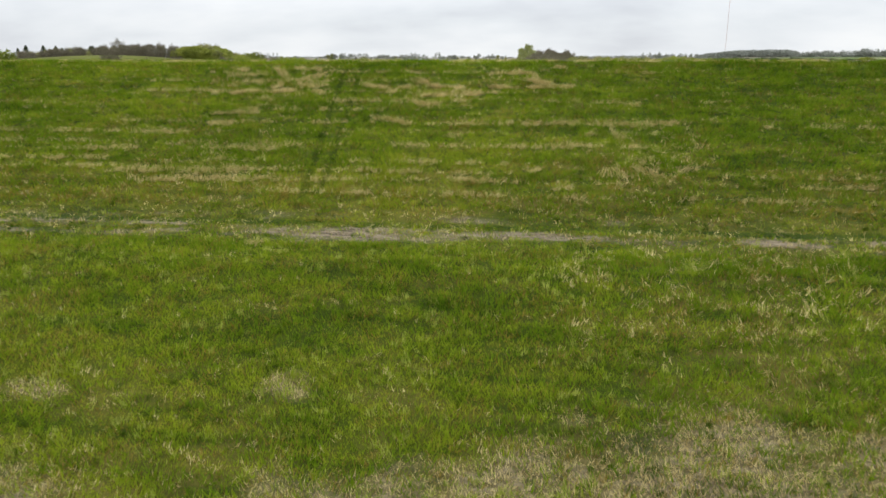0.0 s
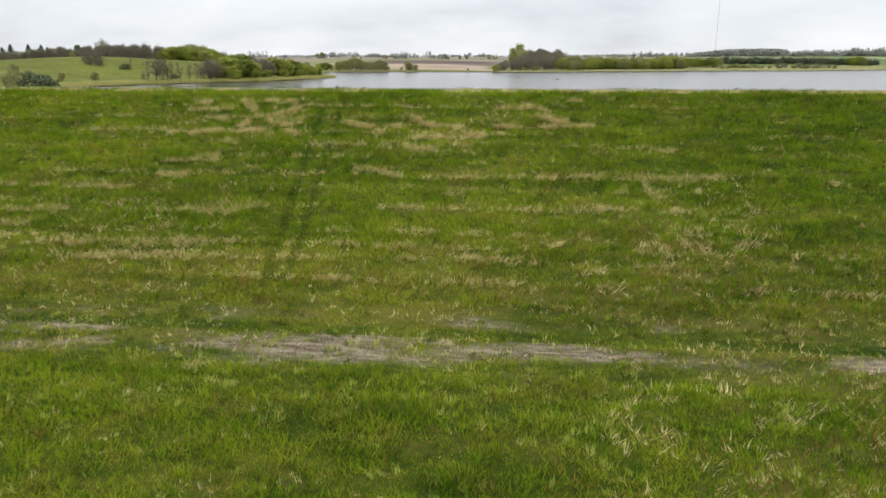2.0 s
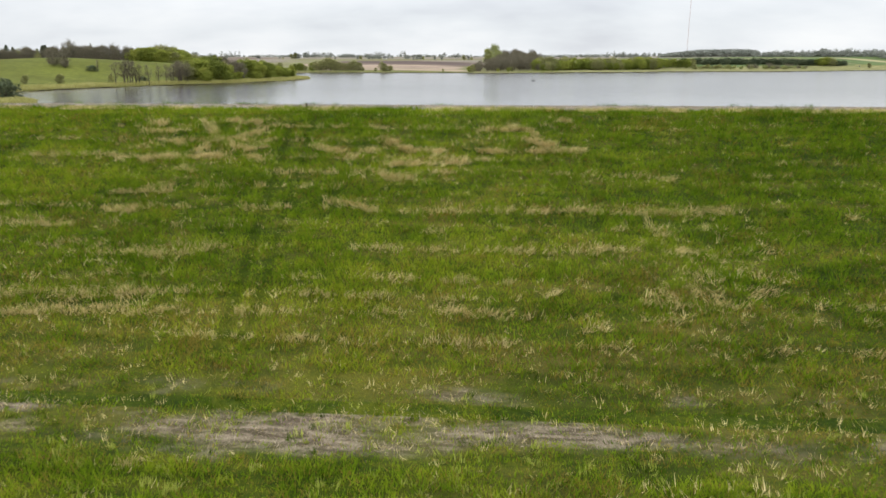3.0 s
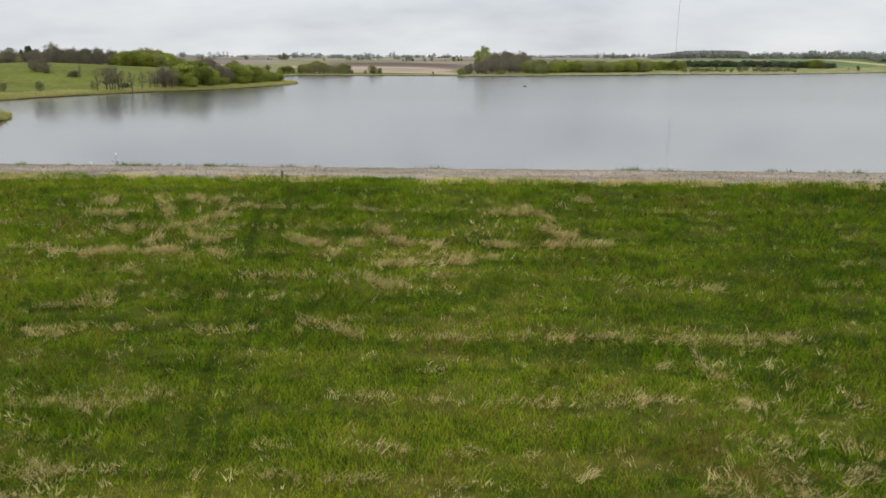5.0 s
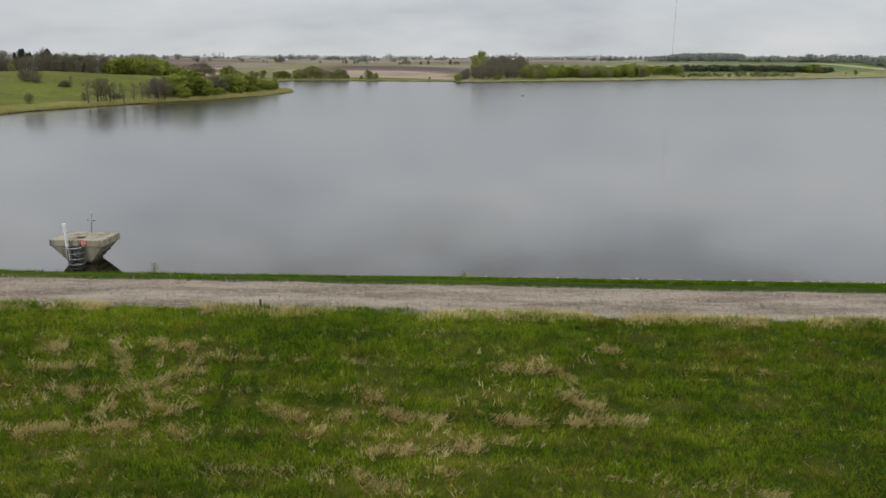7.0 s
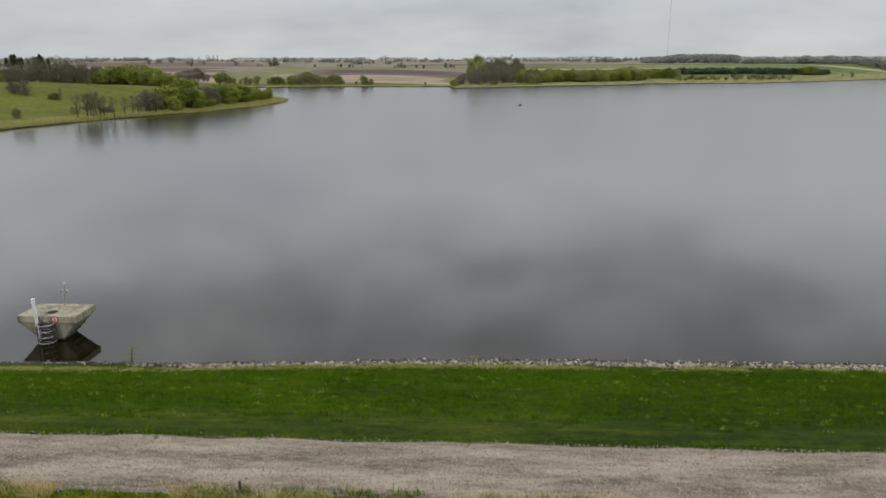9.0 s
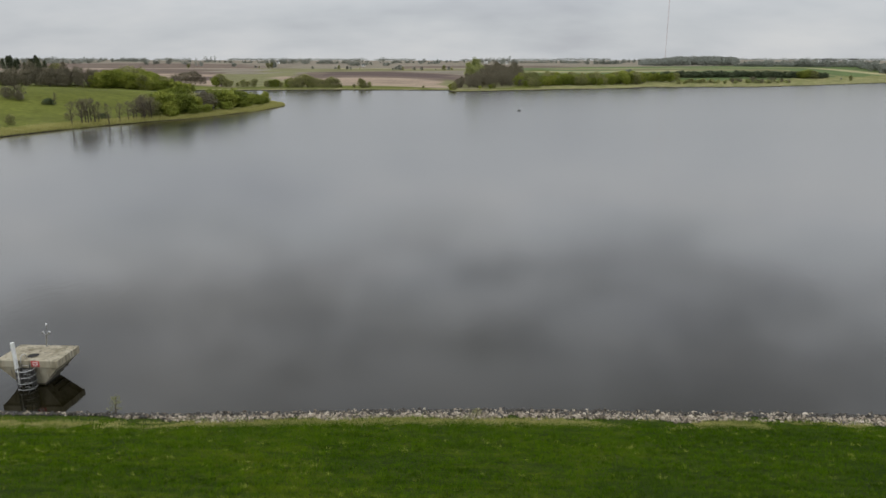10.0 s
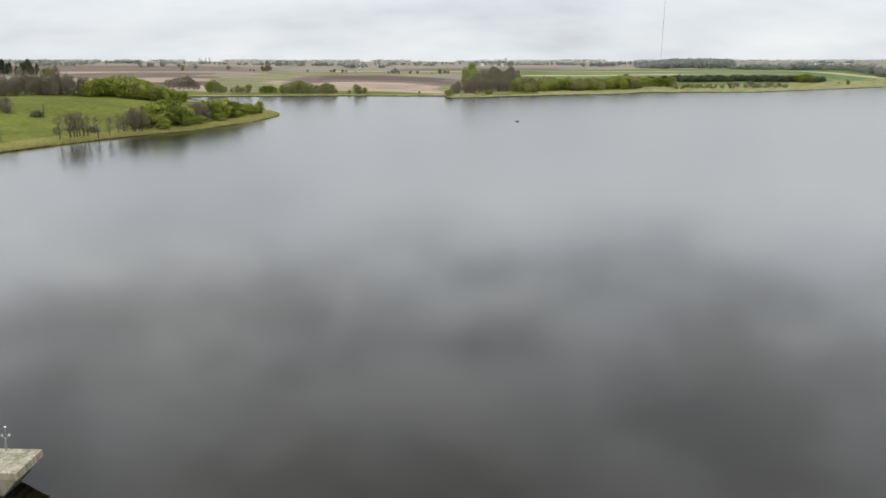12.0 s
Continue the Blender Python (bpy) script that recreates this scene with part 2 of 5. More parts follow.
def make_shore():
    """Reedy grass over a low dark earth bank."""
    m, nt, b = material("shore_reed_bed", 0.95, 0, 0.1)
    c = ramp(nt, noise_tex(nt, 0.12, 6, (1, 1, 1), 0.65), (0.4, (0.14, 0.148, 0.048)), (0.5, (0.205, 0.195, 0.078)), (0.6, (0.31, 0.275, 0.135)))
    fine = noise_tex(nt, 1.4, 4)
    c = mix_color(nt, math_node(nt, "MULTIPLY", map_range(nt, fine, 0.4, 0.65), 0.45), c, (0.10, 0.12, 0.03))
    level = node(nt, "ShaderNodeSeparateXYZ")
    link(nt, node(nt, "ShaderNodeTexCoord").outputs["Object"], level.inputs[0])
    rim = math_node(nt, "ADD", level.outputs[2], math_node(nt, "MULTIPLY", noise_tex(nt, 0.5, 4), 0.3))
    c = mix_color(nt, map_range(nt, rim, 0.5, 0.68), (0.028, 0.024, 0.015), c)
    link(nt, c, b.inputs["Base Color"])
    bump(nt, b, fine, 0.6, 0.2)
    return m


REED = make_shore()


def make_road():
    m, nt, b = material("gravel", 0.95, 0, 0.15)
    big = noise_tex(nt, 0.9, 6, (0.3, 1.6, 1), 0.65)
    c = ramp(nt, big, (0.38, (0.15, 0.118, 0.088)), (0.49, (0.285, 0.231, 0.18)), (0.62, (0.46, 0.395, 0.31)))
    streak = noise_tex(nt, 5.0, 6, (0.4, 1.8, 1), 0.75)
    c = mix_color(nt, math_node(nt, "MULTIPLY", map_range(nt, streak, 0.45, 0.62), 0.55), c, (0.43, 0.368, 0.285))
    c = mix_color(nt, math_node(nt, "MULTIPLY", map_range(nt, streak, 0.46, 0.34), 0.6), c, (0.13, 0.105, 0.075))
    grit = noise_tex(nt, 26, 4, (0.7, 1, 1), 0.7)
    c = mix_color(nt, math_node(nt, "MULTIPLY", map_range(nt, grit, 0.4, 0.65), 0.5), c, (0.15, 0.12, 0.098))
    link(nt, c, b.inputs["Base Color"])
    bump(nt, b, grit, 0.7, 0.03)
    return m


GRAVEL = make_road()


def make_water():
    m, nt, b = material("lake_water", 0.08, 0, 0.5)
    place = node(nt, "ShaderNodeSeparateXYZ")
    link(nt, node(nt, "ShaderNodeTexCoord").outputs["Object"], place.inputs[0])
    link(nt, map_range(nt, place.outputs[1], 30, 190, 0.05, 0.165), b.inputs["Roughness"])
    b.inputs["IOR"].default_value = 1.33
    c = ramp(nt, noise_tex(nt, 0.05, 4), (0.4, (0.0055, 0.0046, 0.0014)), (0.6, (0.0092, 0.0078, 0.0023)))
    link(nt, c, b.inputs["Base Color"])
    h = math_node(nt, "ADD", noise_tex(nt, 1.6, 3, (1, 0.5, 1)), math_node(nt, "MULTIPLY", noise_tex(nt, 6, 3), 0.3))
    calm = map_range(nt, noise_tex(nt, 0.012, 3), 0.35, 0.65, 0.5, 1.0)
    n = node(nt, "ShaderNodeBump")
    n.inputs["Distance"].default_value = 0.02
    link(nt, math_node(nt, "MULTIPLY", calm, 0.34), n.inputs["Strength"])
    link(nt, h, n.inputs["Height"])
    link(nt, n.outputs[0], b.inputs["Normal"])
    return m


WATER = make_water()


def make_concrete():
    m, nt, b = material("weathered_concrete", 0.9, 0, 0.25)
    big = noise_tex(nt, 1.3, 6, (1, 1, 0.5), 0.6)
    c = ramp(nt, big, (0.36, (0.19, 0.165, 0.11)), (0.5, (0.32, 0.285, 0.205)), (0.64, (0.40, 0.365, 0.28)))
    drip = map_range(nt, noise_tex(nt, 5, 4, (1, 1, 0.08), 0.6), 0.5, 0.66)
    c = mix_color(nt, math_node(nt, "MULTIPLY", drip, 0.7), c, (0.09, 0.072, 0.05))
    grain = noise_tex(nt, 40, 3)
    link(nt, c, b.inputs["Base Color"])
    bump(nt, b, grain, 0.4, 0.01)
    return m


CONCRETE = make_concrete()
WET_CONCRETE = plain("wet_concrete", (0.035, 0.03, 0.022), (0.09, 0.08, 0.06), 1.5, 0.6)
PVC = plain("white_pipe_plastic", (0.66, 0.66, 0.64), (0.82, 0.82, 0.80), 2, 0.45, 0, 0.5)
STEEL = plain("galvanised_steel", (0.30, 0.30, 0.29), (0.48, 0.48, 0.47), 6, 0.45, 0.7, 0.5)
DARK_STEEL = plain("dark_steel", (0.06, 0.06, 0.058), (0.13, 0.125, 0.12), 6, 0.6, 0.5, 0.4)
RED_SIGN = plain("red_sign_paint", (0.42, 0.03, 0.035), (0.55, 0.05, 0.05), 5, 0.5, 0, 0.4)
WHITE_PAINT = plain("white_paint", (0.68, 0.68, 0.66), (0.82, 0.82, 0.80), 3, 0.6)
BLACK_GAP = plain("dark_opening", (0.012, 0.011, 0.01), (0.03, 0.028, 0.025), 4, 0.9)


def make_stone():
    m, nt, b = material("limestone", 0.92, 0, 0.15)
    rand = math_node(nt, "FRACT", math_node(nt, "ADD", node(nt, "ShaderNodeNewGeometry").outputs["Random Per Island"], node(nt, "ShaderNodeObjectInfo").outputs["Random"]))
    f = math_node(nt, "ADD", math_node(nt, "MULTIPLY", rand, 0.7), math_node(nt, "MULTIPLY", noise_tex(nt, 6, 4), 0.3))
    link(nt, ramp(nt, f, (0.14, (0.07, 0.058, 0.046)), (0.42, (0.26, 0.218, 0.168)), (0.78, (0.47, 0.41, 0.325)), (0.95, (0.62, 0.565, 0.465))), b.inputs["Base Color"])
    return m


STONE = make_stone()
# wet stones by the water, and dark ones painting shaded gaps higher up
WET_AND_GAP_STONE = plain("wet_and_gap_stone", (0.028, 0.025, 0.02), (0.07, 0.062, 0.05), 2.5, 0.5, 0, 0.4)
BARK = plain("bark", (0.055, 0.045, 0.035), (0.12, 0.10, 0.08), 3, 0.95, 0, 0.1)
TWIG = plain("bare_twigs", (0.10, 0.085, 0.055), (0.185, 0.16, 0.11), 0.6, 0.95, 0, 0.1)
ROOFING = plain("dark_shingles", (0.06, 0.06, 0.065), (0.11, 0.11, 0.11), 1, 0.9)
MAST_RED = plain("mast_paint", (0.42, 0.30, 0.28), (0.52, 0.40, 0.38), 0.2, 0.7)


def make_leaf(name, a, b_, c_):
    m, nt, b = material(name, 0.7, 0, 0.2)
    rand = node(nt, "ShaderNodeNewGeometry").outputs["Random Per Island"]
    ob = node(nt, "ShaderNodeObjectInfo").outputs["Random"]
    f = math_node(nt, "ADD", math_node(nt, "MULTIPLY", rand, 0.3), math_node(nt, "ADD", math_node(nt, "MULTIPLY", ob, 0.5), math_node(nt, "MULTIPLY", noise_tex(nt, 0.35, 3), 0.35)))
    c = ramp(nt, f, (0.25, a), (0.55, b_), (0.85, c_))
    link(nt, c, b.inputs["Base Color"])
    t = node(nt, "ShaderNodeBsdfTranslucent")
    link(nt, c, t.inputs[0])
    mix = node(nt, "ShaderNodeMixShader")
    mix.inputs[0].default_value = 0.25
    link(nt, b.outputs[0], mix.inputs[1])
    link(nt, t.outputs[0], mix.inputs[2])
    link(nt, mix.outputs[0], nt.nodes["Material Output"].inputs["Surface"])
    return m


LEAF_FRESH = make_leaf("fresh_leaves", (0.115, 0.14, 0.02), (0.205, 0.24, 0.035), (0.32, 0.34, 0.064))
LEAF_OLIVE = make_leaf("olive_leaves", (0.17, 0.18, 0.06), (0.25, 0.255, 0.09), (0.33, 0.325, 0.13))
LEAF_BUD = make_leaf("budding_twigs", (0.145, 0.135, 0.09), (0.20, 0.188, 0.13), (0.26, 0.24, 0.17))
LEAF_DARK = make_leaf("dark_needles", (0.05, 0.068, 0.036), (0.08, 0.10, 0.052), (0.11, 0.13, 0.066))
LEAF_PALE = make_leaf("pale_spring_leaves", (0.22, 0.25, 0.08), (0.28, 0.31, 0.105), (0.34, 0.36, 0.13))
# leaf colour greyed and lightened: the haze of distance is put into it
LEAF_HAZED = make_leaf("hazed_foliage", (0.165, 0.18, 0.155), (0.215, 0.23, 0.195), (0.27, 0.28, 0.24))

# ---- ground: dam, lake bed, meadows and fields in one sheet ----
PROFILE_Y = [-5000, -34, -20, -18.5, -16.5, -13, -6.2, -3, -1.2, 0, 3.0, 4.2, 21, 27, 40]
PROFILE_Z = [-4.2, -4.2, 0.2, 0.35, 0.48, 1.42, 3.64, 4.72, 5.27, 5.38, 5.40, 5.20, 0, -1.9, -3]
LAKE = np.array([(-160, 21), (420, 21), (520, 200), (600, 480), (560, 760), (450, 728), (378, 667), (280, 590), (217, 543), (128, 527), (110, 500), (53, 474), (10, 445), (-13, 431), (-16, 460),
                 (-89, 458), (-132, 447), (-190, 436), (-230, 452), (-260, 440), (-210, 418), (-160, 405), (-125, 360), (-97, 325), (-87, 310), (-79, 297), (-76.5, 287), (-76.5, 270), (-77.5, 253), (-82, 236), (-88.5, 215),
                 (-96, 202), (-102, 190), (-107, 176), (-111, 162), (-114, 143), (-124, 128), (-112, 118), (-92, 111), (-80, 100), (-75.5, 93), (-71, 83), (-78, 74), (-100, 66), (-130, 50)], float)


def lake_distance(x, y):
    """Distance to the shore, negative on the water."""
    d2, inside = np.full(x.shape, 1e18), np.zeros(x.shape, bool)
    for (ax, ay), (bx, by) in zip(LAKE, np.roll(LAKE, -1, 0)):
        ex, ey = bx - ax, by - ay
        t = np.clip(((x - ax) * ex + (y - ay) * ey) / (ex * ex + ey * ey), 0, 1)
        d2 = np.minimum(d2, (x - ax - t * ex) ** 2 + (y - ay - t * ey) ** 2)
        cross = ((ay <= y) & (by > y)) | ((by <= y) & (ay > y))
        inside ^= cross & (x < ax + (y - ay) / (ey if ey else 1e-9) * ex)
    return np.where(inside, -1, 1) * np.sqrt(d2)


def bell(x, y, cx, cy, rx, ry):
    return np.exp(-(((x - cx) / rx) ** 2 + ((y - cy) / ry) ** 2))


def waterline(x):
    """How far out the dam's foot meets the water."""
    return np.interp(x, [-60, -21, -12, -3, 3, 25, 60], [19.2, 19.5, 19.8, 20.7, 21.1, 21.5, 21.8])


def dam_height(x, y):
    shift = (waterline(x) - 21) * np.clip((y - 4.2) / 16.8, 0, 1.4)
    return np.interp(y - shift, PROFILE_Y, PROFILE_Z)


def ground_height(x, y):
    x, y = np.asarray(x, float), np.asarray(y, float)
    dam = dam_height(x, y)
    d = lake_distance(x, y) + 0.9 * (value_noise(x * 0.1, y * 0.1, 2) - 0.5)
    far = np.interp(np.hypot(x * 0.8, y), [0, 455, 500, 600, 700, 820, 900, 1000, 1300, 2000, 3000, 6000], [0, 0.4, 1.0, 3.7, 6.5, 9.6, 9.4, 10.6, 14.2, 20, 21, 15])
    far = far + 2.2 * smooth(600, 1200, y) * (value_noise(x * 0.004, y * 0.004, 2) - 0.5) * 2
    hill = 6.1 * bell(x, y, -158, 246, 46, 42) + 5.0 * bell(x, y, -225, 262, 60, 60) + 3.5 * bell(x, y, -118, 282, 28, 30) + 3 * bell(x, y, -200, 150, 70, 40)
    hill = hill + 9 * bell(x, y, -300, 420, 110, 70) + 6 * bell(x, y, -180, 345, 50, 40)
    wood_hill = 2.5 * bell(x, y, 385, 1300, 90, 200)
    right = 3.0 * smooth(0, 200, d) * smooth(150, 500, x) * (y > 480)
    land = 0.55 * smooth(0, 2.2, d) + 0.3 * smooth(2, 12, d) + hill * smooth(4, 60, d) + (far + wood_hill + right) * smooth(2, 130, d)
    bed = np.maximum(-4, d * 0.4)
    shore = np.where(d > 0, land, bed)
    return np.where(y < 23.5, dam, np.where(y < 27, dam + (shore - dam) * smooth(23.5, 27, y), shore))


def steps(*spans):
    out = [spans[0][0]]
    for a, b, n in spans:
        out += list(np.linspace(a, b, n + 1)[1:])
    return np.array(out)


gx = steps((-4800, -1500, 16), (-1500, -600, 22), (-600, -280, 26), (-280, -125, 40), (-125, -70, 44), (-70, 60, 34), (60, 480, 84), (480, 1000, 40), (1000, 4800, 34))
gy = steps((-4800, -200, 20), (-200, -40, 16), (-40, 28, 100), (28, 60, 10), (60, 150, 36), (150, 320, 113), (320, 480, 54), (480, 900, 120), (900, 1000, 12), (1000, 2200, 70), (2200, 4800, 26))
GX, GY = np.meshgrid(gx, gy)
GZ = ground_height(GX, GY)
rng_d = np.hypot(GX * 0.8, GY) + 150 * (value_noise(GX * 0.004 + 3, GY * 0.003, 2) - 0.5)
bearing = GX / np.maximum(GY, 1)
MEADOW, STUBBLE, PLOWED, CROP, PALE, FAR_MIX = (0.108, 0.12, 0.024), (0.30, 0.232, 0.172), (0.105, 0.076, 0.067), (0.10, 0.138, 0.052), (0.34, 0.3, 0.17), (0.21, 0.183, 0.14)
tint = np.empty(GX.shape + (3,))
tint[:] = MEADOW


def field(color, d0, d1, b0=-9, b1=9):
    tint[(rng_d > d0) & (rng_d < d1) & (bearing > b0) & (bearing < b1) & (GY > 300)] = color


def swell(color, d0, d1, b0, b1, tilt=0.0, bow=0.0):
    """A field that follows the swell of the land, with a ragged slanting edge."""
    mid, half = (b0 + b1) / 2, (b1 - b0) / 2
    u = (bearing - mid) / half
    d = np.hypot(GX * 0.8, GY) + 26 * (value_noise(GX * 0.02, GY * 0.012, 3) - 0.5) - tilt * u - bow * u * u
    edge = np.abs(u) + 0.5 * (value_noise(GX * 0.03 + 8, GY * 0.03, 2) - 0.5)
    w = (smooth(d0 - 9, d0 + 9, d) * smooth(d1 + 9, d1 - 9, d) * smooth(1.04, 0.94, edge) * (GY > 300))[..., None]
    tint[:] = tint * (1 - w) + np.array(color) * w


GRASSY, EARTH = (0.17, 0.165, 0.08), (0.145, 0.11, 0.088)
# far land takes one muted tint, with the distance haze put into the colour
field(FAR_MIX, 1000, 9000)
swell(FAR_MIX, 560, 1100, -0.95, 0.1)
swell(STUBBLE, 500, 700, -0.62, -0.33, 20, -40)
swell(EARTH, 690, 800, -0.62, -0.36, 10, -30)
swell(STUBBLE, 800, 840, -0.7, -0.3, 20)
swell(EARTH, 900, 1250, -0.75, -0.28, -30, -60)
swell(GRASSY, 500, 690, -0.36, -0.24, 30, 20)
swell(STUBBLE, 500, 640, -0.27, 0.03, -25, -30)
swell(EARTH, 610, 735, -0.25, 0.0, -30, -60)
swell(GRASSY, 745, 860, -0.3, 0.06, 25)
swell(PALE, 880, 915, -0.18, 0.08, -15)
swell(EARTH, 960, 1150, -0.12, 0.14, 20, -60)
swell(PLOWED, 640, 715, -0.2, -0.03, -25, -20)
swell(PLOWED, 570, 620, -0.5, -0.36, 20, -20)
swell(GRASSY, 470, 560, -0.04, 0.06, 0, 20)
swell(CROP, 640, 1000, 0.06, 0.9, 30)
swell(PALE, 735, 760, 0.08, 0.32, 18, 14)
swell(GRASSY, 770, 815, 0.1, 0.5, -20)
swell(PALE, 870, 890, 0.14, 0.75, -25, 12)
swell(STUBBLE, 620, 720, 0.47, 0.75, 20, -20)
gd = lake_distance(GX, GY)
cd = (gd[:-1, :-1] + gd[1:, 1:]) / 2
cy = (GY[:-1, :-1] + GY[1:, 1:]) / 2
kind = np.full(cd.shape, 1)
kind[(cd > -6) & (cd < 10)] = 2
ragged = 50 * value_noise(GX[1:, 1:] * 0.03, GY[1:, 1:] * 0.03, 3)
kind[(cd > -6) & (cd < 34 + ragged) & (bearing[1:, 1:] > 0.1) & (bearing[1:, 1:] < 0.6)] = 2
kind[cd <= -6] = 3
kind[cy < 24] = 0
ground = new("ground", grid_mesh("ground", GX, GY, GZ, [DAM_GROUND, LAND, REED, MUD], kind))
layer = ground.data.attributes.new("field_tint", "FLOAT_COLOR", "POINT")
layer.data.foreach_set("color", np.concatenate([tint, np.ones(GX.shape + (1,))], -1).astype(np.float32).ravel())
tagged(ground, "grassy earth dam, meadows and rolling farm fields", "ground", kind="structure")

wx, wy = np.meshgrid(np.linspace(-420, 900, 12), np.linspace(19.5, 900, 12))
water = new("water", grid_mesh("water", wx, wy, wx * 0, [WATER]))
tagged(water, "calm grey-brown lake water mirroring the clouds", "lake", kind="structure")

# gravel lane on the crest, slightly crowned and ragged along both edges
lx = np.linspace(-90, 130, 441)
us = np.linspace(0, 1, 9)
near = 0.05 + 0.5 * (value_noise(lx * 0.45, lx * 0 + 2.2, 3) - 0.5)
far_edge = 2.95 + 0.35 * (value_noise(lx * 0.5, lx * 0 + 9.2, 3) - 0.5)
RX = np.repeat(lx[None, :], 9, 0)
RY = near[None, :] + (far_edge - near)[None, :] * us[:, None]
RZ = np.interp(RY, PROFILE_Y, PROFILE_Z) + 0.012 + 0.05 * np.sin(us * math.pi)[:, None] - 0.025 * (bell(us, 0, 0.28, 0, 0.1, 1) + bell(us, 0, 0.72, 0, 0.1, 1))[:, None]
road = new("road", grid_mesh("road", RX, RY, RZ, [GRAVEL]))
tagged(road, "pale gravel lane along the crest of the dam", "road", kind="structure")


# ---- intake riser in the lake ----
def make_riser():
    base = tagged(new("intake_riser"), "square concrete intake riser standing in the lake, flared top slab", "intake riser")
    base.location = (-21.93, 23.95, 0)
    hx, hy = 1.78, 1.15
    bm = bmesh.new()
    box(bm, 0, 0, 1.385, 2 * hx, 2 * hy, 0.43, 0.03)
    part("top_slab", bm, CONCRETE, base)
    bm = bmesh.new()
    ring = lambda x0, x1, y0, y1, z: [(x0, y0, z), (x1, y0, z), (x1, y1, z), (x0, y1, z)]
    loft(bm, [ring(-0.8, 0.75, -0.9, 0.7, 0.12), ring(-hx + 0.08, hx - 0.08, -hy + 0.06, hy - 0.06, 1.172)])
    part("flared_body", bm, CONCRETE, base)
    part("ledge", box(bmesh.new(), 0.86, 0.15, 0.34, 0.2, 1.1, 0.2, 0.015), WET_CONCRETE, base, "dark wet concrete ledge")
    part("ledge", box(bmesh.new(), 1.12, 0.2, 0.62, 0.2, 1.2, 0.2, 0.015), WET_CONCRETE, base, "dark wet concrete ledge")
    bm = bmesh.new()
    box(bm, -0.02, -0.1, -0.6, 1.5, 1.5, 1.5, 0.03)
    part("shaft", bm, WET_CONCRETE, base, "dark wet concrete shaft below the flare")
    bm = bmesh.new()
    rod(bm, (0.0, -0.45, 1.59), (0.0, -0.45, 1.625), 0.33, 0.33, 28)
    part("manhole_rim", bm, CONCRETE, base)
    # no hole in the slab: a near-black disc paints the shade inside the manhole
    bm = bmesh.new()
    rod(bm, (0.0, -0.45, 1.60), (0.0, -0.45, 1.63), 0.29, 0.29, 28)
    part("manhole", bm, BLACK_GAP, base, "near-black disc for the shade inside the manhole")
    # white vent pipe
    bm = bmesh.new()
    rod(bm, (-0.50, -1.27, 0.35), (-0.56, -1.27, 2.72), 0.105, 0.105, 20)
    part("vent_pipe", bm, PVC, base, "white plastic vent pipe")
    # caged ladder
    lad = part("ladder", rod(rod(bmesh.new(), (-0.18, -1.3, -0.35), (-0.18, -1.3, 1.45), 0.03), (0.26, -1.3, -0.35), (0.26, -1.3, 1.45), 0.03), DARK_STEEL, base, "dark steel ladder with a hoop cage")
    for k in range(7):
        part("rung", rod(bmesh.new(), (-0.18, -1.3, -0.2 + 0.26 * k), (0.26, -1.3, -0.2 + 0.26 * k), 0.02, None, 8), STEEL, lad)
    for z in (0.12, 0.48, 0.84, 1.2):
        pts = [(-0.40, -1.14), (-0.42, -1.5), (-0.27, -1.76), (0.04, -1.84), (0.35, -1.76), (0.50, -1.5), (0.48, -1.14)]
        part("hoop", tube(bmesh.new(), [(*p, z) for p in pts], 0.03, 6), STEEL, lad)
    for x, y in ((-0.41, -1.3), (-0.42, -1.5), (-0.27, -1.76), (0.04, -1.84), (0.35, -1.76), (0.50, -1.5), (0.49, -1.3)):
        part("cage_bar", rod(bmesh.new(), (x, y, -0.1), (x, y, 1.22), 0.03, None, 6), DARK_STEEL, lad)
    # sheet added behind the bars, stands for the dark inside of the cage
    part("back_plate", box(bmesh.new(), 0.04, -1.19, 0.66, 0.86, 0.03, 1.0), DARK_STEEL, lad)
    pts = [(-0.30, -1.2, 1.5), (-0.30, -1.12, 1.82), (-0.28, -0.95, 1.9), (-0.24, -0.78, 1.82), (-0.22, -0.7, 1.6)]
    part("grab_rail", tube(bmesh.new(), pts, 0.024, 8), STEEL, base, "curved steel grab rail")
    # red sign with white bars
    sg = part("sign", box(bmesh.new(), 0.52, -1.165, 1.42, 0.46, 0.02, 0.34, 0.004), RED_SIGN, base, "red warning sign with white writing")
    for dx, dz, w, h in ((0, 0.09, 0.30, 0.05), (-0.09, -0.02, 0.12, 0.07), (0.1, -0.02, 0.12, 0.07), (0, -0.11, 0.24, 0.025)):
        part("lettering", box(bmesh.new(), 0.52 + dx, -1.178, 1.42 + dz, w, 0.006, h), WHITE_PAINT, sg)
    # gauge post with cups and a lamp on the rear edge
    post = part("gauge_post", rod(bmesh.new(), (-0.05, 0.92, 1.59), (0.04, 0.92, 2.35), 0.05, 0.04), STEEL, base, "grey steel gauge post")
    part("mast_rod", rod(bmesh.new(), (0.04, 0.92, 2.35), (0.12, 0.92, 2.98), 0.016), STEEL, post)
    for sx in (-1, 1):
        bm = bmesh.new()
        rod(bm, (0.03, 0.92, 2.28), (0.04 + 0.16 * sx, 0.92, 2.46), 0.02)
        rod(bm, (0.04 + 0.14 * sx, 0.92, 2.44), (0.04 + 0.22 * sx, 0.92, 2.54), 0.055, 0.075)
        part("sensor_arm", bm, STEEL, post)
    bm = bmesh.new()
